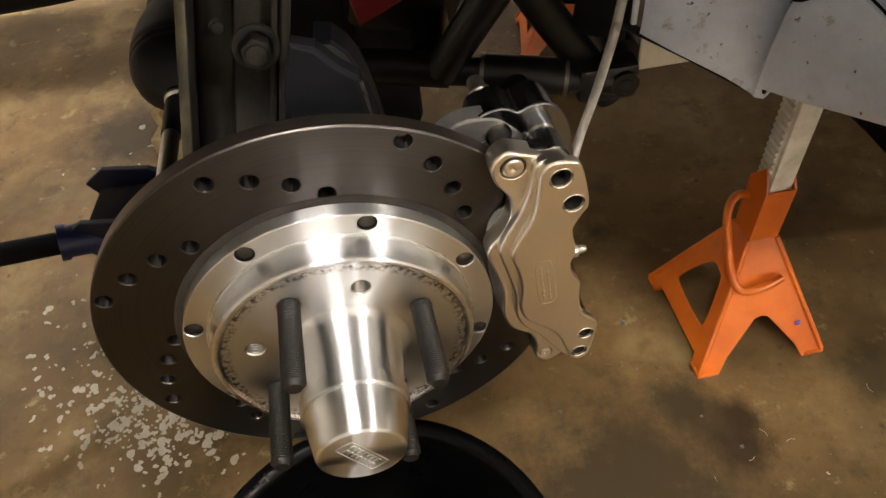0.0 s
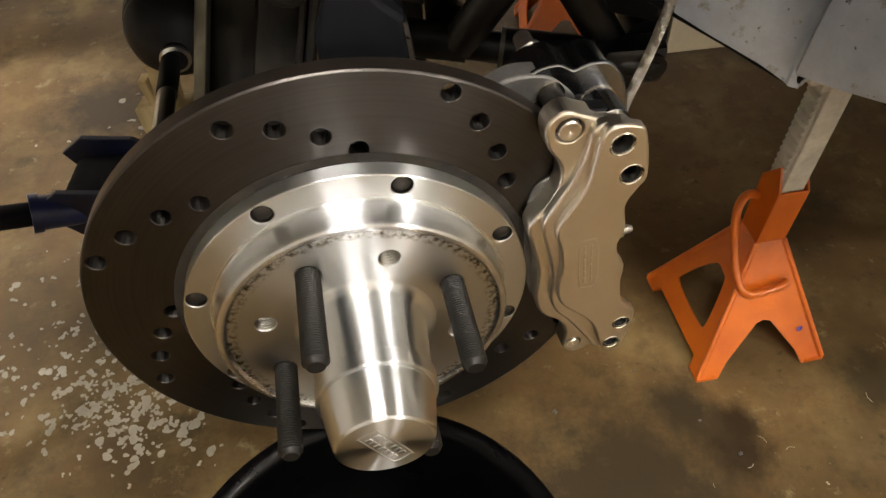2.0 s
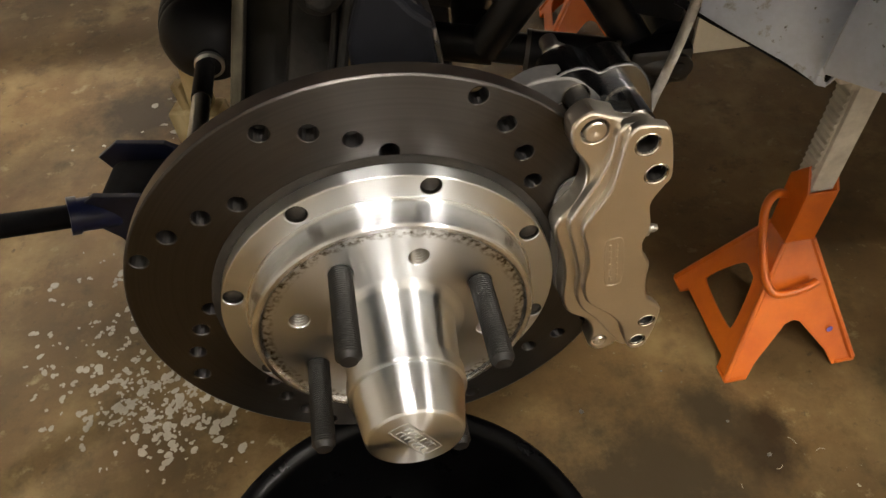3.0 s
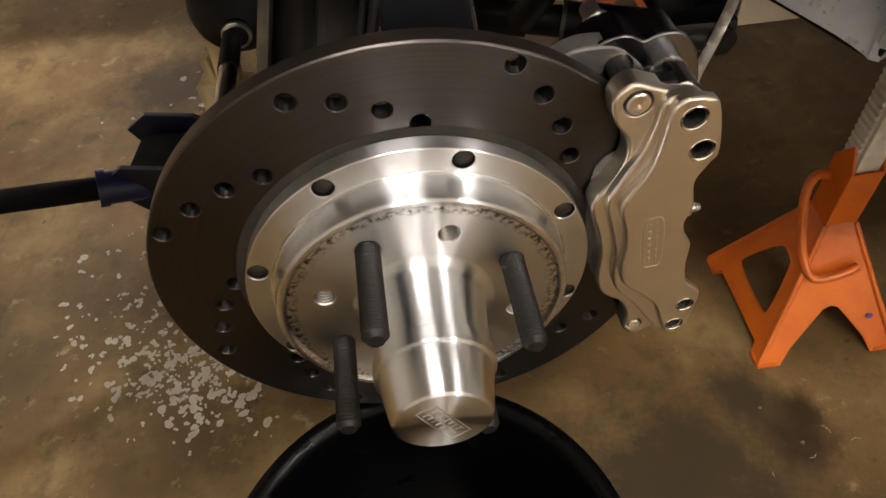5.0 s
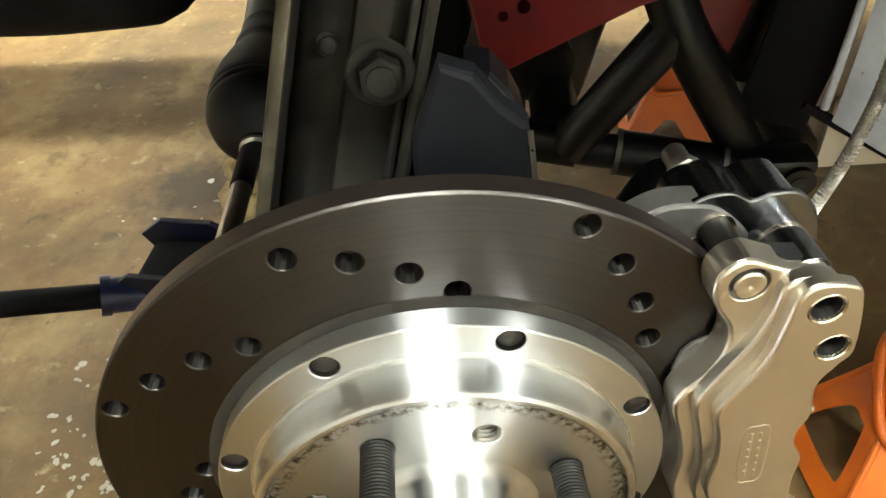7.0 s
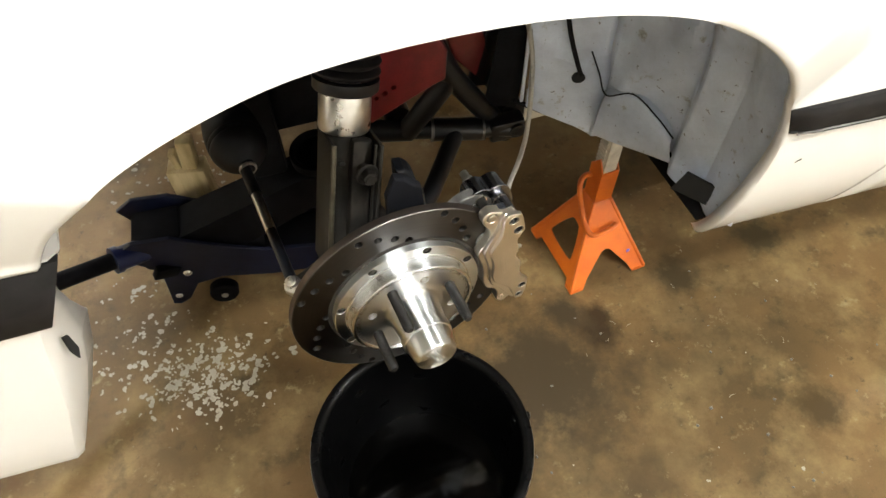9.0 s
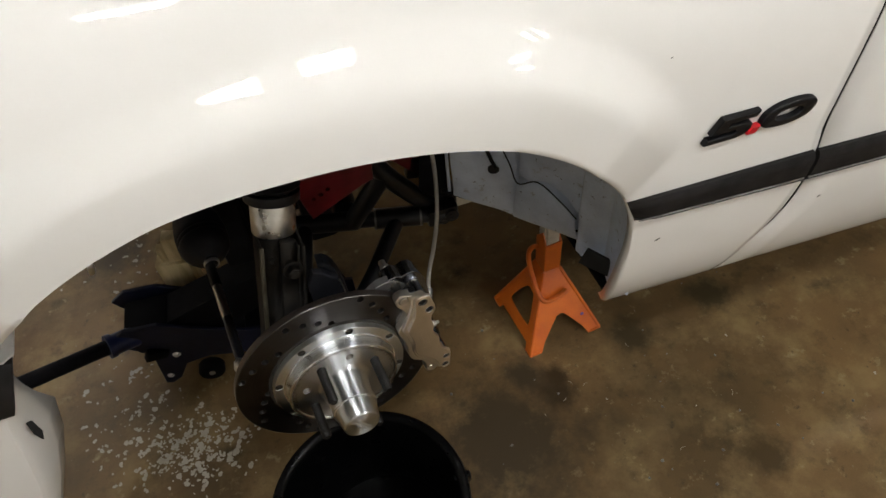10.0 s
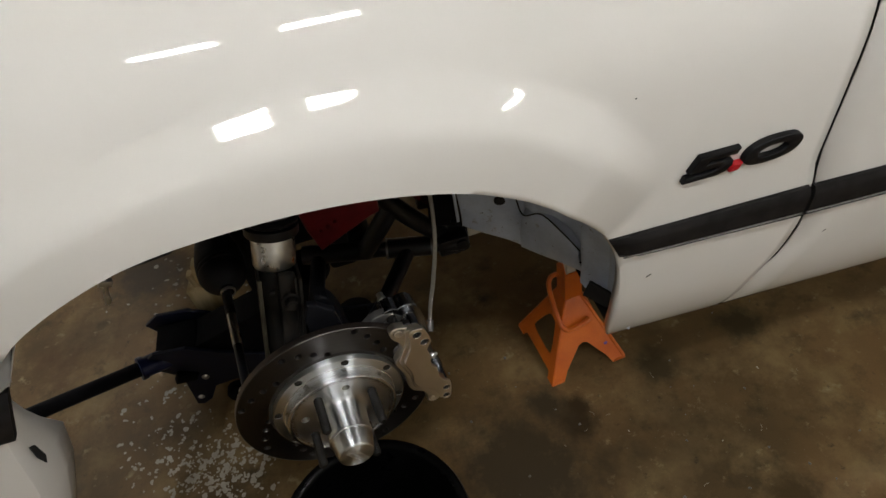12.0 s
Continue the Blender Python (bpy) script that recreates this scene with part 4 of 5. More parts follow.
    # maker's mark: sunk rounded frame with plain bars
    mloop = ccw([(p.x, p.y) for p in spline([(-0.0055, -0.016, 0), (0, -0.0205, 0), (0.0055, -0.016, 0), (0.0055, 0.016, 0), (0, 0.0205, 0), (-0.0055, 0.016, 0)], 5, True)])
    mark = [plate(mloop, [inset(mloop, 0.0006)], 0.0150, 0.01535, 0.0001)]
    for i in range(6):
        mark.append(box(0.0016, 0.0046, 0.0003, 0.0001, pose(-0.0022, -0.0135 + i * 0.0054, 0.0152)))
        mark.append(box(0.0012, 0.0046, 0.0003, 0.0001, pose(0.0018, -0.0135 + i * 0.0054, 0.0152)))
    part("mark", join(*mark), NICKEL, body, "engraved plain bars in a frame").matrix_basis = pose(0.1300, 0.0185, 0, 0, 0, 5)
    # bleed fitting on the outer edge
    part("bleeder", join(moved(hexagon(0.0048, 0.005), pose(0, 0, 0)), moved(screw(0.0028, 0.006, 0.001, 0.0003, 12), pose(0, 0, 0.002))), ZINC, body, "small bleed screw", 35, pose(0.1530, 0.0255, 0.000, 0, 90, 0))
    # pads either side of the disc
    padl = s2([(0.102, 0.060), (0.128, 0.066), (0.150, 0.055), (0.150, -0.010), (0.136, -0.040), (0.110, -0.036), (0.100, 0.0)])
    for z0, z1 in ((-0.0103, -0.0086), (-0.029, -0.0217)):
        part("pad", plate(padl, (), z0, z1, 0.0008), PAD, t, "dark brake pad")
    # inner half behind the disc
    inner = s2([(0.100, 0.108), (0.106, 0.119), (0.118, 0.1215), (0.127, 0.117), (0.136, 0.1195), (0.147, 0.117), (0.156, 0.100), (0.160, 0.06), (0.158, 0.0), (0.166, -0.045), (0.155, -0.075), (0.130, -0.080), (0.110, -0.04), (0.105, 0.02), (0.100, 0.06)])
    ih = part("inner_half", plate(inner, (), -0.056, -0.0305, 0.0022), GREY_ALLOY, t, "grey machined inner half", 14)
    part("edge_step", plate(inset(inner, 0.0022), (), -0.0310, -0.0285, 0.001), GREY_ALLOY, ih, "", 14)
    part("bridge", bar((0.1385, 0.1030, -0.034), (0.1385, 0.1030, 0.000), 0.0098, 24), GREY_ALLOY, t, "round bridge bolt sleeve", 40)
    part("sleeve_collar", bar((0.1385, 0.1030, -0.0215), (0.1385, 0.1030, -0.0195), 0.0101, 24), NICKEL_BRIGHT, t, "bright ring on the sleeve")
    part("bridge", bar((0.1147, 0.1075, -0.034), (0.1147, 0.1075, 0.002), 0.0062, 20), BLACK_OX, t, "dark bridge pin", 40)
    part("pin_collar", bar((0.1147, 0.1075, -0.0285), (0.1147, 0.1075, -0.0262), 0.0078, 20), NICKEL_BRIGHT, t, "bright ring on the pin")
    part("lug_back", plate(s2([(0.1045, 0.1090), (0.1120, 0.1180), (0.1250, 0.1140), (0.1350, 0.1125), (0.1430, 0.1105), (0.1490, 0.0960), (0.1300, 0.0960), (0.1100, 0.0980)]), (), -0.010, 0.0, 0.002), GREY_ALLOY, t, "", 14)
    part("bridge", bar((0.1580, -0.050, -0.034), (0.1580, -0.050, 0.000), 0.009, 20), GREY_ALLOY, t, "round bridge bolt sleeve", 40)
    part("bridge_bolt", join(bar((0.112, 0.1155, -0.072), (0.112, 0.1155, -0.050), 0.0052, 16), moved(hexagon(0.0075, 0.006), pose(0.112, 0.1155, -0.0585))), ZINC, t, "zinc bolt end behind the inner half")
    # mounting bracket reaching back to the knuckle
    brk = s2([(0.072, 0.108), (0.090, 0.1195), (0.106, 0.1205), (0.117, 0.1165), (0.130, 0.102), (0.125, 0.094), (0.111, 0.094), (0.085, 0.072), (0.055, 0.060), (0.030, 0.070), (0.045, 0.085)])
    part("bracket", plate(brk, (), -0.0405, -0.0275, 0.0016), PAD, t, "dark grey caliper bracket", 14)
    part("bracket_scratch", box(0.036, 0.0007, 0.0004, 0, pose(0.094, 0.100, -0.0274, 0, 0, 20)), ZINC, t, "bright scratch")
    return t


caliper = make_caliper()

# ---- braided hose ----
def braid_material():
    m = mat("braided_steel", (0.50, 0.49, 0.46, 1), 0.38, 1.0, 0, 0.05, 300, 0.0)
    return m


BRAID = braid_material()


def braided(path, r, strands=12, pitch=0.020, wire=0.00052):
    """Over-and-under wires wound both ways round a core."""
    pts = spline(path, 40)
    made = [pipe(pts, r * 0.90, 10)]
    up = Vector((0.13, 0.21, 0.97))
    frames, side, run = [], None, 0.0
    for i, p in enumerate(pts):
        d = (pts[min(i + 1, len(pts) - 1)] - pts[max(i - 1, 0)]).normalized()
        if side is None:
            side = d.cross(up).normalized()
        side = (side - d * side.dot(d)).normalized()
        if i:
            run += (p - pts[i - 1]).length
        frames.append((p, side.copy(), d.cross(side), run))
    for turn in (1, -1):
        for k in range(strands):
            line = []
            for p, a, b, s in frames:
                ang = turn * 2 * math.pi * s / pitch + 2 * math.pi * k / strands
                rr = r + 0.00035 * math.sin(ang * strands / 2 * turn + k * math.pi + (0 if turn > 0 else math.pi))
                line.append(p + rr * (math.cos(ang) * a + math.sin(ang) * b))
            made.append(pipe(line, wire, 4, False))
    return join(*made)


HOSE = [(0.1275, 0.052, 0.560), (0.137, 0.078, 0.575), (0.144, 0.088, 0.592), (0.151, 0.090, 0.617), (0.157, 0.091, 0.645), (0.165, 0.100, 0.670), (0.175, 0.120, 0.705), (0.182, 0.145, 0.755), (0.178, 0.165, 0.80), (0.165, 0.19, 0.86), (0.15, 0.23, 0.93)]
hose = thing("brake_hose", "braided stainless steel brake hose running up to the chassis", "brake hose", Matrix.Translation((0.003, 0.007, -0.002)))
braid = part("braid", braided(HOSE, 0.0026, 14, 0.015, 0.00043), BRAID, hose, "", 60)
braid["kind"] = "stuff"
part("fitting", bar(HOSE[0], Vector(HOSE[0]) + (Vector(HOSE[1]) - Vector(HOSE[0])) * 0.55, 0.0055, 6), PAD, hose, "hex hose fitting")

# ---- strut, knuckle and steering ----
strut = thing("suspension_strut", "black suspension strut with a bright sleeve and rubber bellows", "strut", Matrix.Translation((-0.002, 0.006, -0.002)))
RISE = Vector((0.262, 0.39, 1.0)).normalized()
LX = (ACROSS - RISE * ACROSS.dot(RISE)).normalized()
LY = RISE.cross(LX)
LEAN_M = Matrix.Translation((-0.066, 0.116, 0.68)) @ Matrix((LX, LY, RISE)).transposed().to_4x4()
part("tube", lathe([(0.0255, -0.13), (0.0262, -0.12), (0.0262, 0.050), (0.0255, 0.054)], 40, True, True), STRUT_STEEL, strut, "worn black strut tube", 40, LEAN_M)
part("sleeve", lathe([(0.0260, 0.0475), (0.0300, 0.0480), (0.0308, 0.050), (0.0308, 0.092), (0.0300, 0.0945), (0.0270, 0.095)], 48), ZINC, strut, "bright plated sleeve", 40, LEAN_M)
bell = []
for i in range(9):
    z = 0.113 + i * 0.0125
    bell += [(0.034, z), (0.0385, z + 0.003), (0.0395, z + 0.006), (0.0375, z + 0.0095)]
part("small_bolt", join(moved(hexagon(0.0055, 0.006), pose(0, 0, 0.003)), lathe([(0.0001, 0.0), (0.0075, 0.0), (0.0075, 0.0012)], 20)), STRUT_STEEL, strut, "small dirty bolt head", 35, LEAN_M @ pose(-0.009, -0.0245, 0.014, 90, 0, 0) @ Matrix.Diagonal((0.75, 0.75, 0.8, 1)))
part("bellows", lathe(bell, 40, True, True), RUBBER, strut, "black ribbed rubber bellows", 40, LEAN_M)
part("clamp_band", lathe([(0.028, 0.0955), (0.0370, 0.096), (0.0385, 0.098), (0.0385, 0.110), (0.034, 0.1125)], 40), CHASSIS, strut, "black ring under the bellows", 40, LEAN_M)
part("upper_tube", lathe([(0.021, 0.21), (0.021, 0.40)], 24, True, True), CHASSIS, strut, "", 40, LEAN_M)
# clamp bracket: two cheeks along the tube, joined behind the knuckle ear
part("cheek", box(0.0042, 0.062, 0.176, 0.0015, pose(-0.0265, -0.019, -0.040)), STRUT_STEEL, strut, "worn steel bracket cheek", 35, LEAN_M)
part("cheek_edge", box(0.0062, 0.004, 0.176, 0.0015, pose(-0.0255, -0.0505, -0.040)), WORN_STEEL, strut, "bare folded cheek edge", 35, LEAN_M)
part("cheek", box(0.0042, 0.062, 0.176, 0.0015, pose(0.0290, -0.022, -0.040)), STRUT_STEEL, strut, "worn steel bracket cheek", 35, LEAN_M)
part("cheek_rib", moved(bar((0, 0, -0.125), (0, 0, 0.046), 0.0030, 8), pose(0.0295, -0.0525, 0)), STRUT_STEEL, strut, "rounded cheek edge", 35, LEAN_M)
part("cheek_rib", moved(bar((0, 0, -0.125), (0, 0, 0.046), 0.0020, 8), pose(0.0235, -0.0505, 0)), STRUT_STEEL, strut, "rounded cheek edge", 35, LEAN_M)
part("ear", box(0.026, 0.016, 0.178, 0.006, pose(0.0125, -0.0325, -0.042)), CAST, strut, "dirty cast knuckle ear between the cheeks", 35, LEAN_M)
bolt_at = Vector((-0.0445, 0.0690, 0.7046))
BOLT_M = look(bolt_at, bolt_at + Vector((-0.16, 1, -0.22))) @ Matrix.Diagonal((0.86, 0.86, 0.95, 1))
part("bolt", join(moved(hexagon(0.0105, 0.012), pose(0, 0, 0.006)), lathe([(0.0001, -0.002), (0.0155, -0.002), (0.0160, 0.000), (0.0150, 0.0012), (0.0115, 0.0012)], 28), bar((0, 0, -0.025), (0, 0, 0.0), 0.008), lathe([(0.0070, 0.011), (0.0066, 0.0135), (0.0001, 0.0138)], 20)), CAST, strut, "large dirty hex nut and washer", 35, BOLT_M)

knuckle = thing("steering_knuckle", "black steering knuckle and dust plate behind the rotor", "knuckle")
kp = [(-0.034, 0.560), (-0.034, 0.690), (-0.022, 0.722), (-0.010, 0.7175), (0.000, 0.7045), (0.009, 0.6965), (0.0125, 0.660), (0.016, 0.600), (0.010, 0.540)]
part("plate", plate(kp, (), 0, 0.010, 0.0025), RAIL_BLACK, knuckle, "flat dark plate with a bright worn edge", 14, pose(0, 0.052, 0, 90, 0, 0))
part("worn_edge", pipe([(0.0095, 0.0425, 0.6945), (0.0115, 0.0425, 0.675), (0.0128, 0.0425, 0.655), (0.0140, 0.0425, 0.635)], 0.0011, 6), ZINC, knuckle, "bright worn edge")
part("plate_side", plate([(-0.016, 0.56), (-0.014, 0.706), (-0.004, 0.704), (0.003, 0.696), (0.008, 0.685), (0.0112, 0.671), (0.0135, 0.656), (0.0155, 0.636), (0.018, 0.56)], (), 0, 0.022, 0.004), CHASSIS, knuckle, "", 14, pose(0.0, 0.088, 0, 90, 0, 0))
part("spindle_boss", lathe([(0.05, -0.060), (0.055, -0.050), (0.055, -0.030), (0.058, -0.024), (0.058, -0.0205)], 40, True, True), CAST, knuckle, "cast spindle boss", 40, HUB)
part("upright", box(0.048, 0.045, 0.10, 0.012, pose(-0.05, 0.072, 0.575)), CAST, knuckle)
part("steering_arm", pipe([(-0.06, 0.085, 0.56), (-0.11, 0.075, 0.545), (-0.160, 0.057, 0.540)], [0.02, 0.016, 0.012], 12), CAST, knuckle)
part("ball_joint", lathe([(0.012, -0.03), (0.019, -0.02), (0.021, 0.0), (0.018, 0.02), (0.012, 0.03)], 24, True, True), CAST, knuckle, "", 40, pose(-0.03, 0.09, 0.475))

tie = thing("tie_rod", "steering tie rod with a black ribbed rubber boot", "tie rod")
A, B = Vector((-0.196, 0.302, 0.516)), Vector((-0.165, 0.055, 0.545))
D = (B - A).normalized()
part("rod", pipe([A - D * 0.02, A + D * 0.064], 0.0088, 14), RUBBER, tie, "black rod end sleeve")
part("jam_sleeve", pipe([A + D * 0.064, A + D * 0.142], 0.0078, 14), ZINC, tie, "bright plated adjuster")
part("outer_rod", pipe([A + D * 0.142, B], 0.0075, 12), CHASSIS, tie)
part("rod_end", join(lathe([(0.008, -0.012), (0.012, -0.008), (0.0130, 0.0), (0.012, 0.008), (0.008, 0.012)], 20, True, True), moved(hexagon(0.0085, 0.008), pose(0, 0, 0.015)), moved(screw(0.0045, 0.010, 0.0012, 0.0004, 12), pose(0, 0, 0.016))), ZINC, tie, "bright rod end with nut", 35, Matrix.Translation(B) @ pose(0, 0, 0, 8, -6, 0))
inn = A + D * 0.004 + Vector((0.004, 0, 0))
boot_prof = [(0.0100, 0.0), (0.0125, 0.002), (0.0125, 0.009), (0.020, 0.013), (0.031, 0.021), (0.0395, 0.032), (0.0440, 0.044), (0.0445, 0.050), (0.0434, 0.0525), (0.0450, 0.055), (0.0452, 0.060), (0.0440, 0.0625), (0.0452, 0.065), (0.0450, 0.074), (0.0438, 0.088), (0.0412, 0.104), (0.0375, 0.120), (0.0330, 0.137), (0.0285, 0.152), (0.0300, 0.156), (0.0300, 0.164), (0.0270, 0.168), (0.0260, 0.20)]
IN = Vector((-0.15, 1.0, 0.03)).normalized()
part("boot", lathe(boot_prof, 40, True, True), RUBBER, tie, "black bulging rubber boot", 45, look(inn, inn - IN))
part("boot_clamp", lathe([(0.0105, -0.001), (0.0136, 0.0), (0.0136, 0.0035), (0.0105, 0.0045)], 24), ZINC, tie, "thin bright clamp", 45, look(inn, inn - IN))
part("rack", pipe([inn + IN * 0.15, inn + IN * 0.30, inn + IN * 0.30 + Vector((0.12, 0.6, 0.0))], 0.026, 16), CHASSIS, tie, "black steering rack tube")

# ---- tubular lower arm and cross member ----
arm = thing("control_arm", "black tubular lower control arm with bushings", "control arm", Matrix.Translation((-0.006, 0.006, 0.0)))
P1, P2 = Vector((-0.035, 0.335, 0.505)), Vector((0.250, 0.278, 0.478))
E = (P2 - P1).normalized()
part("cross_tube", bar(P1, P2, 0.0150, 20), CHASSIS, arm, "glossy black cross tube")
part("bushing", bar(P1 + E * 0.150, P1 + E * 0.235, 0.0190, 24), CHASSIS, arm, "black bushing sleeve")
part("bushing_ring", bar(P1 + E * 0.229, P1 + E * 0.233, 0.0196, 24), PAD, arm, "dull ring on the bushing")
part("bushing_ring", bar(P1 + E * 0.146, P1 + E * 0.150, 0.0196, 24), PAD, arm, "dull ring on the bushing")
part("bushing", bar(P1 - E * 0.01, P1 + E * 0.115, 0.0180, 24), CHASSIS, arm, "black bushing sleeve")
part("lower_leg", pipe([P1 + E * 0.190, (0.075, 0.20, 0.470), (-0.02, 0.10, 0.452)], 0.0145, 16), CHASSIS, arm, "black tube leg")
part("lower_leg", pipe([P1 + E * 0.02, (-0.05, 0.20, 0.475), (-0.035, 0.10, 0.452)], 0.0145, 16), CHASSIS, arm, "black tube leg")
part("lug", join(bar(P2 + Vector((-0.005, -0.012, 0.004)), P2 + Vector((-0.005, 0.03, 0.004)), 0.0135, 20), box(0.06, 0.03, 0.04, 0.006, pose(P2.x - 0.02, P2.y + 0.008, P2.z + 0.002))), CHASSIS, arm, "black welded lug")
part("lug_hole", bar(P2 + Vector((-0.005, -0.0135, 0.004)), P2 + Vector((-0.005, 0.0, 0.004)), 0.007, 16), GAP, arm)

frame_k = thing("cross_member", "black tubular engine cross member", "cross member", Matrix.Translation((0.003, 0.011, -0.004)))
part("tube", pipe(spline([(0.235, 0.300, 0.445), (0.210, 0.304, 0.481), (0.152, 0.292, 0.574), (0.120, 0.294, 0.632), (0.090, 0.31, 0.72), (0.08, 0.34, 0.80)], 5), 0.0175, 18), CHASSIS, frame_k, "black diagonal tube")
part("tube", pipe([(0.060, 0.306, 0.500), (0.098, 0.296, 0.562), (0.132, 0.292, 0.612)], 0.0175, 18), CHASSIS, frame_k, "black diagonal tube")
part("tube", pipe([(0.055, 0.335, 0.50), (0.06, 0.6, 0.46), (0.06, 1.15, 0.46)], 0.022, 18), CHASSIS, frame_k, "black cross tube")
part("tube", pipe([(0.24, 0.30, 0.49), (0.25, 0.6, 0.50), (0.25, 1.15, 0.50)], 0.022, 18), CHASSIS, frame_k, "black cross tube")
part("mount_plate", box(0.03, 0.02, 0.16, 0.004, pose(0.205, 0.335, 0.62, 0, 12, 0)), CHASSIS, frame_k)

engine = thing("engine", "dark engine and oil pan seen past the suspension", "engine", Matrix.Translation((-0.001, 0.011, -0.005)))
part("block", box(0.55, 0.50, 0.36, 0.05, pose(0.05, 0.86, 0.84)), CHASSIS, engine)
part("oil_pan", box(0.42, 0.30, 0.20, 0.05, pose(-0.02, 0.86, 0.60)), CHASSIS, engine)
red_plate = [(0.0, 0.0), (0.044, 0.021), (0.075, 0.036), (0.104, 0.050), (0.122, 0.056), (0.126, 0.110), (0.10, 0.16), (-0.02, 0.16), (-0.012, 0.06)]
part("red_cover", plate(red_plate, [circle2(0.012, 0.050, 0.004, 12), circle2(0.026, 0.056, 0.005, 12), circle2(0.040, 0.064, 0.0045, 12)], 0, 0.03, 0.003), RED, engine, "bright red painted engine bracket", 14, pose(-0.002, 0.276, 0.598, 90, 0, 0) @ Matrix.Diagonal((0.92, 0.92, 1, 1)))
part("red_cover", plate([(0.135, 0.66), (0.150, 0.61), (0.200, 0.548), (0.216, 0.580), (0.185, 0.68)], (), 0, 0.02, 0.003), RED, engine, "red painted engine bracket", 14, pose(0, 0.345, 0, 90, 0, 0))
part("engine_mount", join(box(0.130, 0.09, 0.110, 0.018, pose(0.040, 0.470, 0.522, 0, 14, 0)), bar((0.045, 0.40, 0.525), (0.045, 0.52, 0.525), 0.034, 24)), CHASSIS, engine, "black cast engine mount", 30)
part("header_tube", pipe([(0.0, 0.55, 0.78), (0.02, 0.46, 0.70), (0.10, 0.44, 0.62), (0.30, 0.46, 0.60)], 0.026, 16), CHASSIS, engine)

front_member = thing("front_cross_member", "black front cross member under the nose", "cross member", Matrix.Translation((-0.004, 0.011, -0.008)))
part("beam", pipe(spline([(-0.72, 0.40, 0.690), (-0.52, 0.38, 0.682), (-0.38, 0.368, 0.676), (-0.30, 0.366, 0.678), (-0.250, 0.366, 0.682), (-0.222, 0.366, 0.690)], 4), [0.074] * 16 + [0.070, 0.062, 0.050, 0.034, 0.012], 22), RAIL_BLACK, front_member, "black rounded beam end", 60)
part("beam", bar((-0.55, 0.40, 0.70), (-0.55, 1.45, 0.70), 0.06, 18), RAIL_BLACK, front_member, "black cross beam", 60)
part("hanger", join(pipe(spline([(-0.296, 0.185, 0.760), (-0.305, 0.195, 0.728), (-0.316, 0.200, 0.700), (-0.326, 0.200, 0.674)], 4), 0.0034, 8), box(0.020, 0.010, 0.012, 0.002, pose(-0.307, 0.196, 0.722, 0, 20, 0)), box(0.009, 0.008, 0.016, 0.002, pose(-0.322, 0.200, 0.684, 0, 15, 0))), ZINC, front_member, "small bent metal clip")

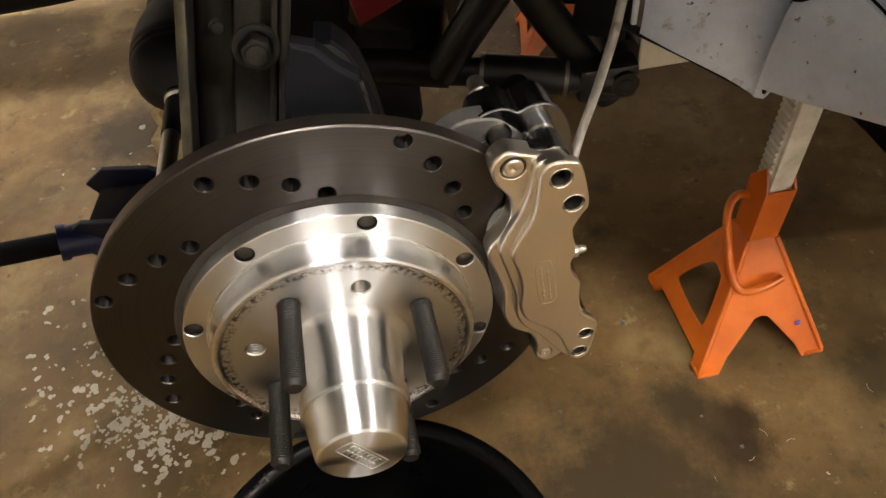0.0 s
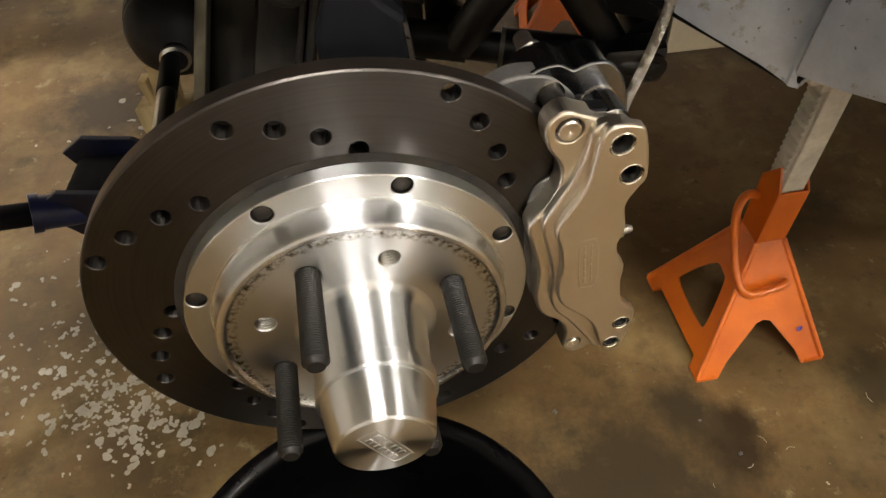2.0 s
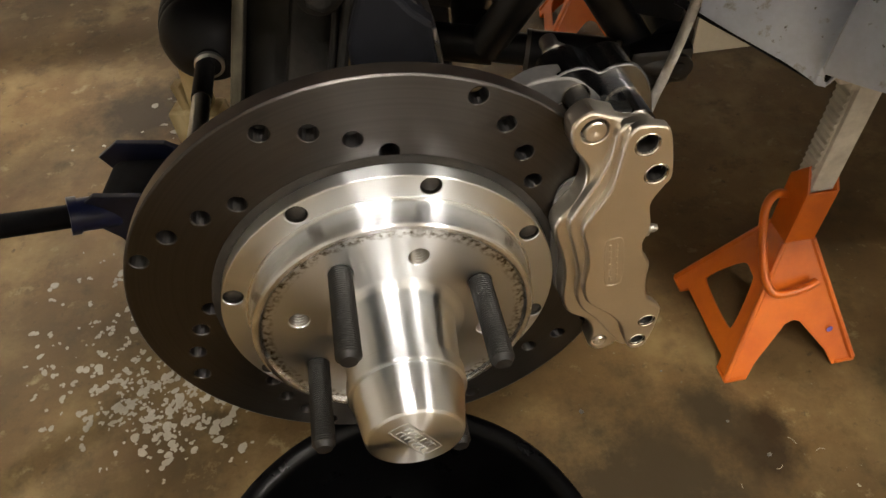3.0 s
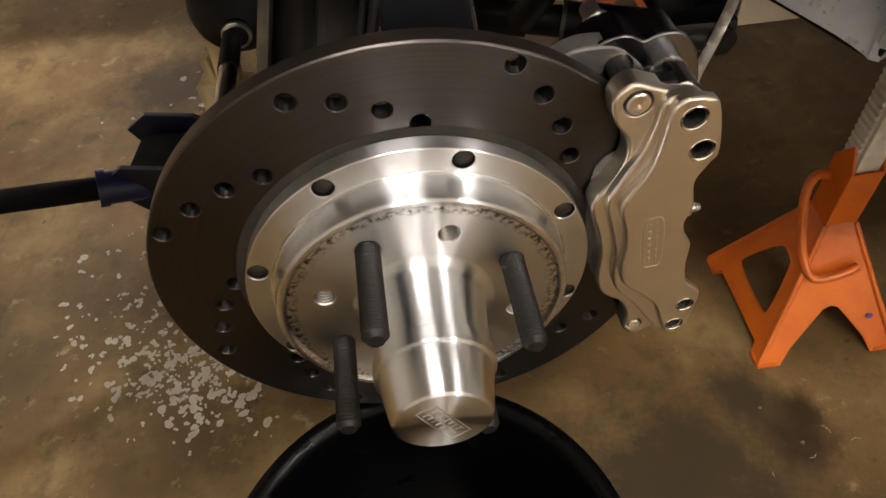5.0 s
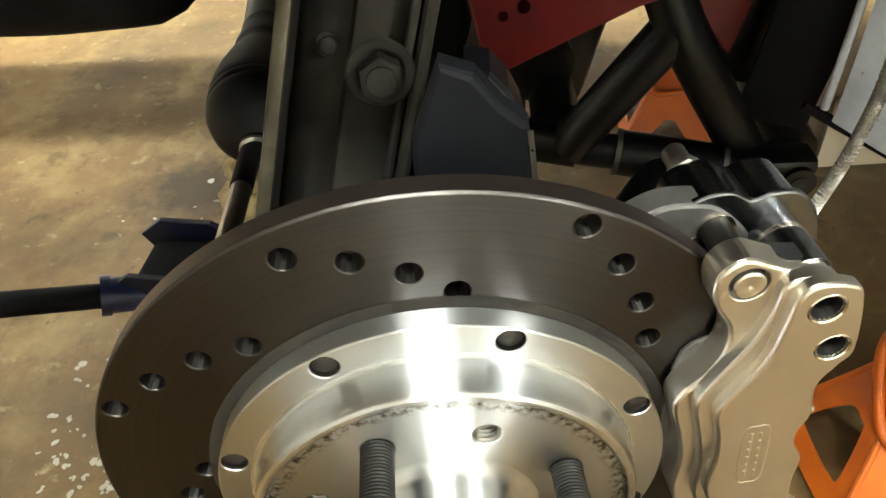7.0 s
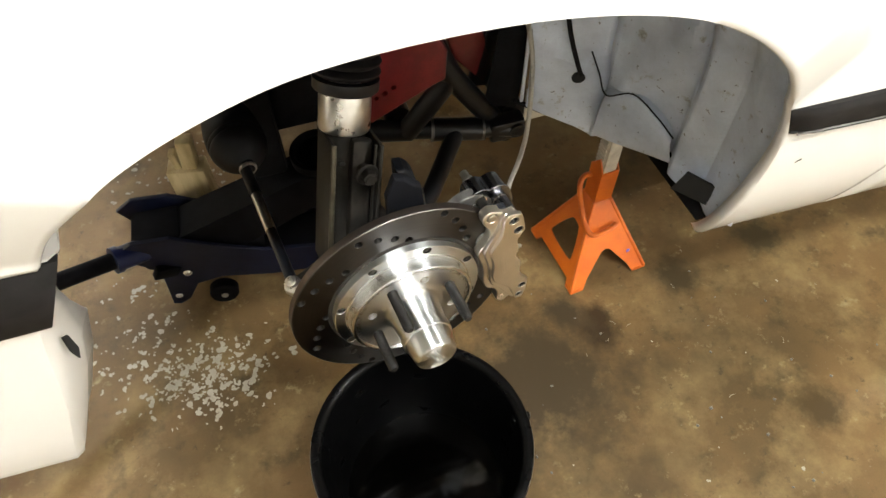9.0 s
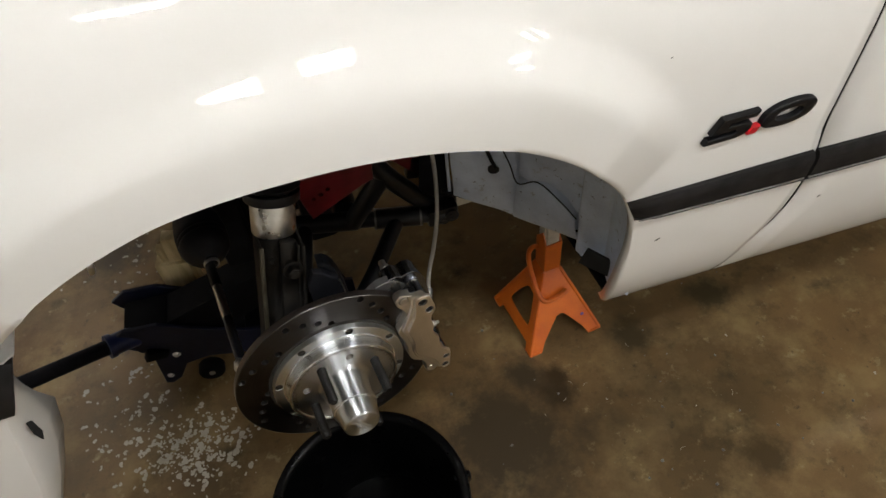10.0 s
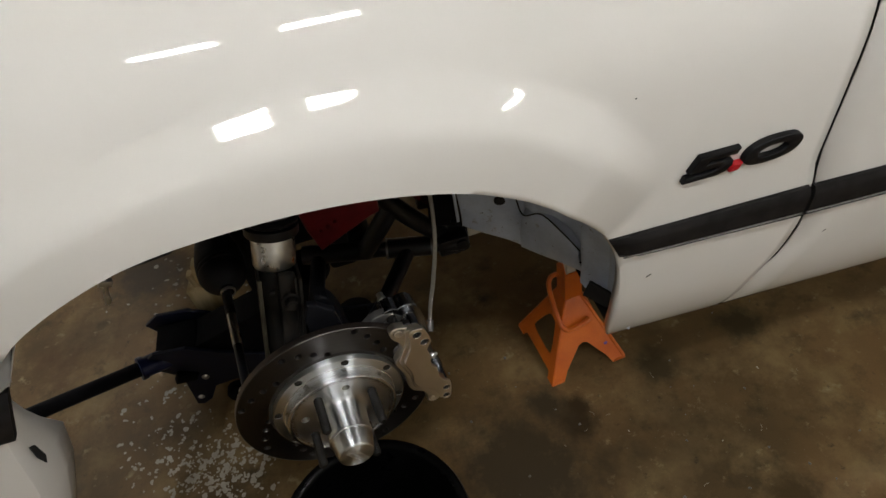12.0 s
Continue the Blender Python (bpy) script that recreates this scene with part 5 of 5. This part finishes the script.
# ---- jack stands ----
def make_stand():
    t = thing("jack_stand", "orange steel jack stand with a toothed grey post on the floor", "jack stand", None, "jack stands")
    half, neck, high = 0.0925, 0.0205, 0.160
    off = Vector((0.011, 0.027, 0.0))
    rake = Matrix(((1, 0, off.x / high, 0), (0, 1, off.y / high, 0), (0, 0, 1, 0), (0, 0, 0, 1)))
    aside = Matrix.Translation(off)
    rise = math.hypot(high, half - neck)
    tilt = math.degrees(math.atan2(half - neck, high))
    # the cut-out faces
    n = 0.006
    notched = [(-half, 0.0), (-half + 0.004, -0.004), (-half + 0.030, -0.004), (-half + 0.042, 0.018), (-0.010, 0.066), (0.0, 0.069), (0.010, 0.066), (half - 0.042, 0.018), (half - 0.030, -0.004), (half - 0.004, -0.004), (half, 0.0), (neck, rise), (-neck, rise)]
    window = [(p.x, p.y) for p in spline([(-0.036, 0.044, 0), (0.032, 0.042, 0), (0.042, 0.054, 0), (0.022, 0.106, 0), (0.010, 0.114, 0), (-0.012, 0.110, 0), (-0.042, 0.058, 0)], 4, True)]
    closed = [(-half, 0.0), (-half + 0.004, -0.004), (-half + 0.024, -0.004), (-half + 0.032, 0.012), (half - 0.032, 0.012), (half - 0.024, -0.004), (half - 0.004, -0.004), (half, 0.0), (neck, rise), (-neck, rise)]
    for k, (ol, hl) in enumerate(((notched, ()), (closed, (window,)), (notched, ()), (closed, (window,)))):
        m = pose(0, 0, 0, 0, 0, -90 * k) @ pose(0, -half, 0.004) @ pose(0, 0, 0, 90 - tilt, 0, 0)
        part("leg_plate", moved(plate(ol, hl, -0.003, 0.0, 0.0008, 0.0006), rake @ m), ORANGE, t, "orange pressed side plate", 14)
        c0, c1 = pose(0, 0, 0, 0, 0, -90 * k) @ Vector((-half + 0.001, -half + 0.001, 0.006)), pose(0, 0, 0, 0, 0, -90 * k) @ Vector((-neck + 0.001, -neck + 0.001, high + 0.002))
        part("corner", moved(pipe([c0, c1], 0.0042, 8), rake), ORANGE, t)
        foot = pose(0, 0, 0, 0, 0, -90 * k) @ Vector((-half + 0.012, -half + 0.012, 0.003))
        part("foot", box(0.028, 0.028, 0.006, 0.002, Matrix.Translation(foot)), ORANGE, t)
    # collar of sheet steel, its upper edge drawn up at the sides
    tall = 0.090
    for k in range(4):
        ol = [(-neck, 0.0), (neck, 0.0), (neck * 1.02, tall), (0.004, tall + 0.032), (-neck * 1.02, tall)] if k % 2 else [(-neck, 0.0), (neck, 0.0), (neck * 1.02, tall), (-neck * 1.02, tall)]
        m = pose(0, 0, 0, 0, 0, -90 * k) @ pose(0, -neck, high + 0.0035) @ pose(0, 0, 0, 90, 0, 0)
        part("collar", plate(ol, (), -0.003, 0.0, 0.0006), ORANGE, t, "red-orange collar round the post", 14, aside @ m)
    # ratchet post: web, flange and teeth
    top = 0.428
    post = part("post", join(box(0.030, 0.008, top - 0.05, 0.002, pose(0.001, -0.0115, (top + 0.05) / 2)), box(0.009, 0.027, top - 0.05, 0.002, pose(-0.011, 0.003, (top + 0.05) / 2)), box(0.008, 0.020, top - 0.05, 0.002, pose(0.010, 0.002, (top + 0.05) / 2))), POST, t, "grey-white cast ratchet post", 35, aside)
    for i in range(15):
        z = 0.262 + i * 0.0098
        part("tooth", loft([[(-0.0185, y, z - 0.001), (-0.0148, y, z - 0.0046), (-0.0148, y, z + 0.0046), (-0.0182, y, z + 0.0022)] for y in (-0.009, 0.014)], True, True, True), POST, post, "", None)
    part("saddle", join(box(0.10, 0.05, 0.012, 0.004, pose(0, 0, top)), box(0.012, 0.05, 0.03, 0.004, pose(0.046, 0, top + 0.012)), box(0.012, 0.05, 0.03, 0.004, pose(-0.046, 0, top + 0.012)), box(0.05, 0.03, 0.03, 0.006, pose(0, 0, top - 0.012))), POST, t, "cast saddle", 35, aside)
    # bent ratchet handle
    hp = spline([(-0.008, 0.040, 0.222), (-0.022, 0.040, 0.226), (-0.033, 0.036, 0.220), (-0.038, 0.028, 0.200), (-0.037, 0.012, 0.165), (-0.036, -0.008, 0.135), (-0.033, -0.026, 0.118), (-0.024, -0.036, 0.112), (-0.006, -0.038, 0.114), (0.016, -0.036, 0.117), (0.030, -0.032, 0.120)], 8)
    part("handle", pipe(hp, 0.0058, 12), ORANGE, t, "bent orange ratchet handle", 60)
    return t


stand = make_stand()
stand.matrix_basis = pose(0.4605, 0.2975, 0.0, 0, 0, 5)
copy_thing(stand, pose(0.36, 1.06, 0.0, 0, 0, -8))
part("paint_spot", lathe([(0.0001, 0.0006), (0.0035, 0.0005), (0.0045, 0.0)], 14), mat("violet_mark", (0.16, 0.10, 0.42, 1), 0.6), stand, "small violet paint mark", 35, pose(0.056, -0.0665, 0.050, 70, 0, 0))

# ---- floor jack ----
jack = thing("floor_jack", "dark blue hydraulic floor jack with a black handle", "floor jack", Matrix.Translation((0.006, 0.008, 0.0)))
JM = pose(-0.33, 0.478, 0.0, 0, 0, -4)
cheek = [(-0.165, 0.215), (-0.150, 0.185), (-0.106, 0.138), (-0.119, 0.014), (-0.104, 0.008), (-0.080, 0.022), (-0.052, 0.070), (0.0, 0.078), (0.10, 0.050), (0.30, 0.026), (0.36, 0.040), (0.36, 0.085), (0.10, 0.140), (0.0, 0.195), (-0.06, 0.235), (-0.13, 0.240)]
for y in (-0.050, 0.058):
    sp = part("side_plate", plate(cheek, [circle2(-0.06, 0.115, 0.010, 14), circle2(-0.100, 0.040, 0.008, 12)], 0, 0.008, 0.0015), BLUE, jack, "dark blue side plate", 14, JM @ pose(0, y, 0, 90, 0, 0))
    part("rivet", lathe([(0.0001, 0.004), (0.006, 0.0035), (0.009, 0.0)], 14), ZINC, sp, "dull pivot pin end").matrix_basis = pose(-0.06, 0.115, 0.008)
    part("rivet", lathe([(0.0001, 0.003), (0.005, 0.0025), (0.008, 0.0)], 14), ZINC, sp, "dull pivot pin end").matrix_basis = pose(-0.100, 0.040, 0.008)
part("ram", join(bar((-0.10, 0, 0.16), (0.10, 0, 0.12), 0.040, 20), box(0.10, 0.088, 0.10, 0.015, pose(-0.09, 0, 0.17)), box(0.40, 0.088, 0.05, 0.01, pose(0.14, 0, 0.085))), JACK_BLACK, jack, "black hydraulic unit", 35, JM)
ARM0, ARM1 = Vector((-0.07, 0, 0.14)), Vector((0.25, -0.02, 0.300))
arm_loops = []
for t in (0.0, 0.1, 0.5, 0.9, 1.0):
    c = ARM0.lerp(ARM1, t)
    w, h = 0.040 - 0.006 * t, (0.055 - 0.018 * t) * (0.7 if t in (0.0, 1.0) else 1)
    arm_loops.append([c + Vector((0.3 * h, -w, -h)), c + Vector((0.3 * h, w, -h)), c + Vector((-0.3 * h, w, h)), c + Vector((-0.3 * h, -w, h))])
part("lift_arm", loft(arm_loops, True, True, True), JACK_BLACK, jack, "black lifting arm", 35, JM)
part("saddle", lathe([(0.022, -0.03), (0.040, -0.012), (0.052, 0.0), (0.052, 0.018), (0.045, 0.018), (0.040, 0.010), (0.0001, 0.010)], 28), JACK_BLACK, jack, "black round saddle", 35, JM @ pose(0.25, -0.02, 0.345))
part("saddle_post", bar((0.25, -0.02, 0.28), (0.25, -0.02, 0.34), 0.022, 16), JACK_BLACK, jack, "", 35, JM)
for x, y, r in ((0.30, -0.075, 0.042), (0.30, 0.083, 0.042), (-0.008, -0.060, 0.030), (-0.008, 0.076, 0.030)):
    w = part("wheel", lathe([(0.004, -0.014), (r * 0.7, -0.014), (r * 0.9, -0.013), (r, -0.009), (r, 0.009), (r * 0.9, 0.013), (r * 0.7, 0.014), (0.004, 0.014)], 28, True, True), JACK_BLACK, jack, "black steel wheel", 35, JM @ pose(x, y, r, 90, 0, 0))
    part("axle_nut", hexagon(0.008, 0.032), ZINC, w, "axle nut")
SOCK, HEND = Vector((-0.4375, 0.454, 0.190)), Vector((-1.106, 0.159, 0.421))
HD = (HEND - SOCK).normalized()
part("handle_socket", join(pipe([SOCK + HD * -0.06, SOCK + HD * 0.075], 0.0235, 18), pipe([SOCK + HD * 0.065, SOCK + HD * 0.077], 0.0265, 18), box(0.07, 0.06, 0.07, 0.012, Matrix.Translation(SOCK - HD * 0.05))), SOCKET_BLUE, jack, "dark blue handle socket")
part("handle", pipe([SOCK + HD * 0.06, HEND], 0.0165, 16), JACK_BLACK, jack, "black tube handle")
part("release_lever", box(0.05, 0.018, 0.03, 0.004, Matrix.Translation(SOCK + Vector((0.01, -0.03, -0.05))) @ pose(0, 0, 0, 10, 30, 20)), JACK_BLACK, jack)

wood_bm = join(box(0.074, 0.044, 0.262, 0.003, pose(0, 0, 0.131)), box(0.030, 0.030, 0.08, 0.004, pose(0.012, 0.002, 0.295, 0, 5, 0)), box(0.014, 0.022, 0.05, 0.003, pose(-0.014, 0.0, 0.278, 0, -6, 0)))
wood = solo("wood_block", wood_bm, WOOD, "pale splintered wood block standing behind the jack", "wood block", 35, pose(-0.330, 0.585, 0.0, 0, 0, -12))

# ---- creeper beyond the car ----
creeper = thing("creeper", "low dark mechanic's creeper on small casters beyond the car", "creeper", pose(-1.55, 2.14, 0.0, 0, 0, 28))
part("board", box(0.95, 0.40, 0.03, 0.012, pose(0, 0, 0.085)), JACK_BLACK, creeper, "dark padded board")
for x, y in ((-0.42, -0.16), (0.42, -0.16), (0.14, -0.16), (-0.42, 0.16), (0.42, 0.16)):
    c = part("caster", join(bar((x, y - 0.011, 0.030), (x, y + 0.011, 0.030), 0.030, 20), box(0.03, 0.034, 0.028, 0.004, pose(x + 0.006, y, 0.058))), RUBBER, creeper, "black swivel caster")

# ---- drain bucket ----
bucket = thing("bucket", "black plastic bucket with old oil under the hub", "bucket", pose(-0.052, -0.120, 0.0))
part("wall", lathe([(0.0001, 0.004), (0.130, 0.004), (0.132, 0.010), (0.152, 0.290), (0.158, 0.295), (0.1635, 0.300), (0.1655, 0.306), (0.1640, 0.312), (0.158, 0.314), (0.150, 0.310), (0.1475, 0.30), (0.128, 0.014), (0.0001, 0.012)], 72), BUCKET, bucket, "glossy black bucket wall", 50)
part("wall_rib", lathe([(0.149, 0.235), (0.156, 0.238), (0.157, 0.246), (0.150, 0.249)], 72), BUCKET, bucket)
part("base", lathe([(0.126, 0.0), (0.130, 0.0), (0.131, 0.006), (0.125, 0.006)], 60), BUCKET, bucket)
part("oil", lathe([(0.0001, 0.090), (0.1328, 0.090)], 60), OIL, bucket, "still black oil")
part("bail_ear", box(0.03, 0.012, 0.03, 0.004, pose(0.158, 0.0, 0.28)), BUCKET, bucket)

# ---- paint flecks on the floor ----
def flecks():
    rnd = random.Random(11)
    bm = bmesh.new()
    spots = []
    for cx, cy, sx, sy, count in ((-0.385, 0.262, 0.048, 0.042, 190), (-0.385, 0.205, 0.042, 0.024, 60), (-0.465, 0.275, 0.040, 0.038, 120), (-0.50, 0.375, 0.045, 0.030, 45), (-0.58, 0.265, 0.035, 0.035, 16), (-0.61, 0.37, 0.03, 0.05, 14), (-0.56, 0.50, 0.06, 0.045, 20), (-0.34, 0.80, 0.06, 0.05, 40), (-0.50, 0.88, 0.06, 0.05, 26), (0.60, 0.0, 0.25, 0.2, 8)):
        for _ in range(count):
            spots.append((rnd.gauss(cx, sx), rnd.gauss(cy, sy), min(0.0085, rnd.lognormvariate(-5.82, 0.50))))
    drops = []
    for x, y, r in spots:
        drops.append((x, y, r))
        ang = rnd.uniform(0, 2 * math.pi)
        for k in range(rnd.choice((0, 0, 0, 1, 1, 2))):
            ang += rnd.uniform(-0.9, 0.9)
            r2 = r * rnd.uniform(0.55, 1.0)
            x, y = x + math.cos(ang) * (r + r2) * 0.72, y + math.sin(ang) * (r + r2) * 0.72
            drops.append((x, y, r2))
            r = r2
    for x, y, r in drops:
        n = 11
        st, ang = rnd.uniform(1.0, 1.45), rnd.uniform(0, math.pi)
        ca, sa = math.cos(ang), math.sin(ang)
        ph = [rnd.uniform(0, 6.28) for _ in range(3)]
        top, low = [], []
        for i in range(n):
            a = 2 * math.pi * i / n
            rr = r * (1 + 0.12 * math.sin(2 * a + ph[0]) + 0.10 * math.sin(3 * a + ph[1]) + 0.06 * math.sin(5 * a + ph[2]))
            u, v = rr * math.cos(a) * st * 0.8, rr * math.sin(a) * 0.8
            px, py = x + u * ca - v * sa, y + u * sa + v * ca
            h = 0.0004 + 0.0006 * rnd.random()
            top.append(bm.verts.new((x + (px - x) * 0.93, y + (py - y) * 0.93, h)))
            low.append(bm.verts.new((px, py, -0.0003)))
        bm.faces.new(top)
        for i in range(n):
            j = (i + 1) % n
            bm.faces.new((low[i], low[j], top[j], top[i]))
    return bm


solo("paint_flecks", flecks(), FLECK, "scattered white paint flecks on the concrete floor", "paint flecks", None, None, "", "stuff")


def litter():
    """Short pale fibres and dark crumbs lying on the concrete."""
    rnd = random.Random(5)
    made = []
    for x, y in ((0.437, 0.10), (0.47, 0.09), (0.40, 0.07), (0.60, 0.14), (0.66, 0.22), (0.35, 0.05), (0.75, -0.05), (0.58, -0.12), (0.90, 0.05), (0.28, -0.30)):
        a, l = rnd.uniform(0, math.pi), rnd.uniform(0.003, 0.008)
        b = a + rnd.uniform(-0.8, 0.8)
        p0 = Vector((x, y, 0.0008))
        p1 = p0 + Vector((math.cos(a), math.sin(a), 0.05)) * l
        p2 = p1 + Vector((math.cos(b), math.sin(b), -0.05)) * l
        made.append(pipe(spline([p0, p1, p2], 4), 0.0004, 5))
    return join(*made)


solo("floor_lint", litter(), FLECK, "pale bits of fibre lying on the concrete floor", "lint", 60, None, "", "stuff")


def crumbs():
    rnd = random.Random(9)
    made = []
    for _ in range(46):
        x, y = rnd.uniform(0.15, 1.0), rnd.uniform(-0.45, 0.35)
        r = rnd.uniform(0.0012, 0.0032)
        made.append(box(r * 2, r * rnd.uniform(1.0, 2.4), r * 1.4, r * 0.35, pose(x, y, r * 0.6, 0, 0, rnd.uniform(0, 180)), 1))
    return join(*made)


solo("floor_crumbs", crumbs(), PAD, "dark crumbs of dirt on the concrete floor", "dirt", None, None, "", "stuff")
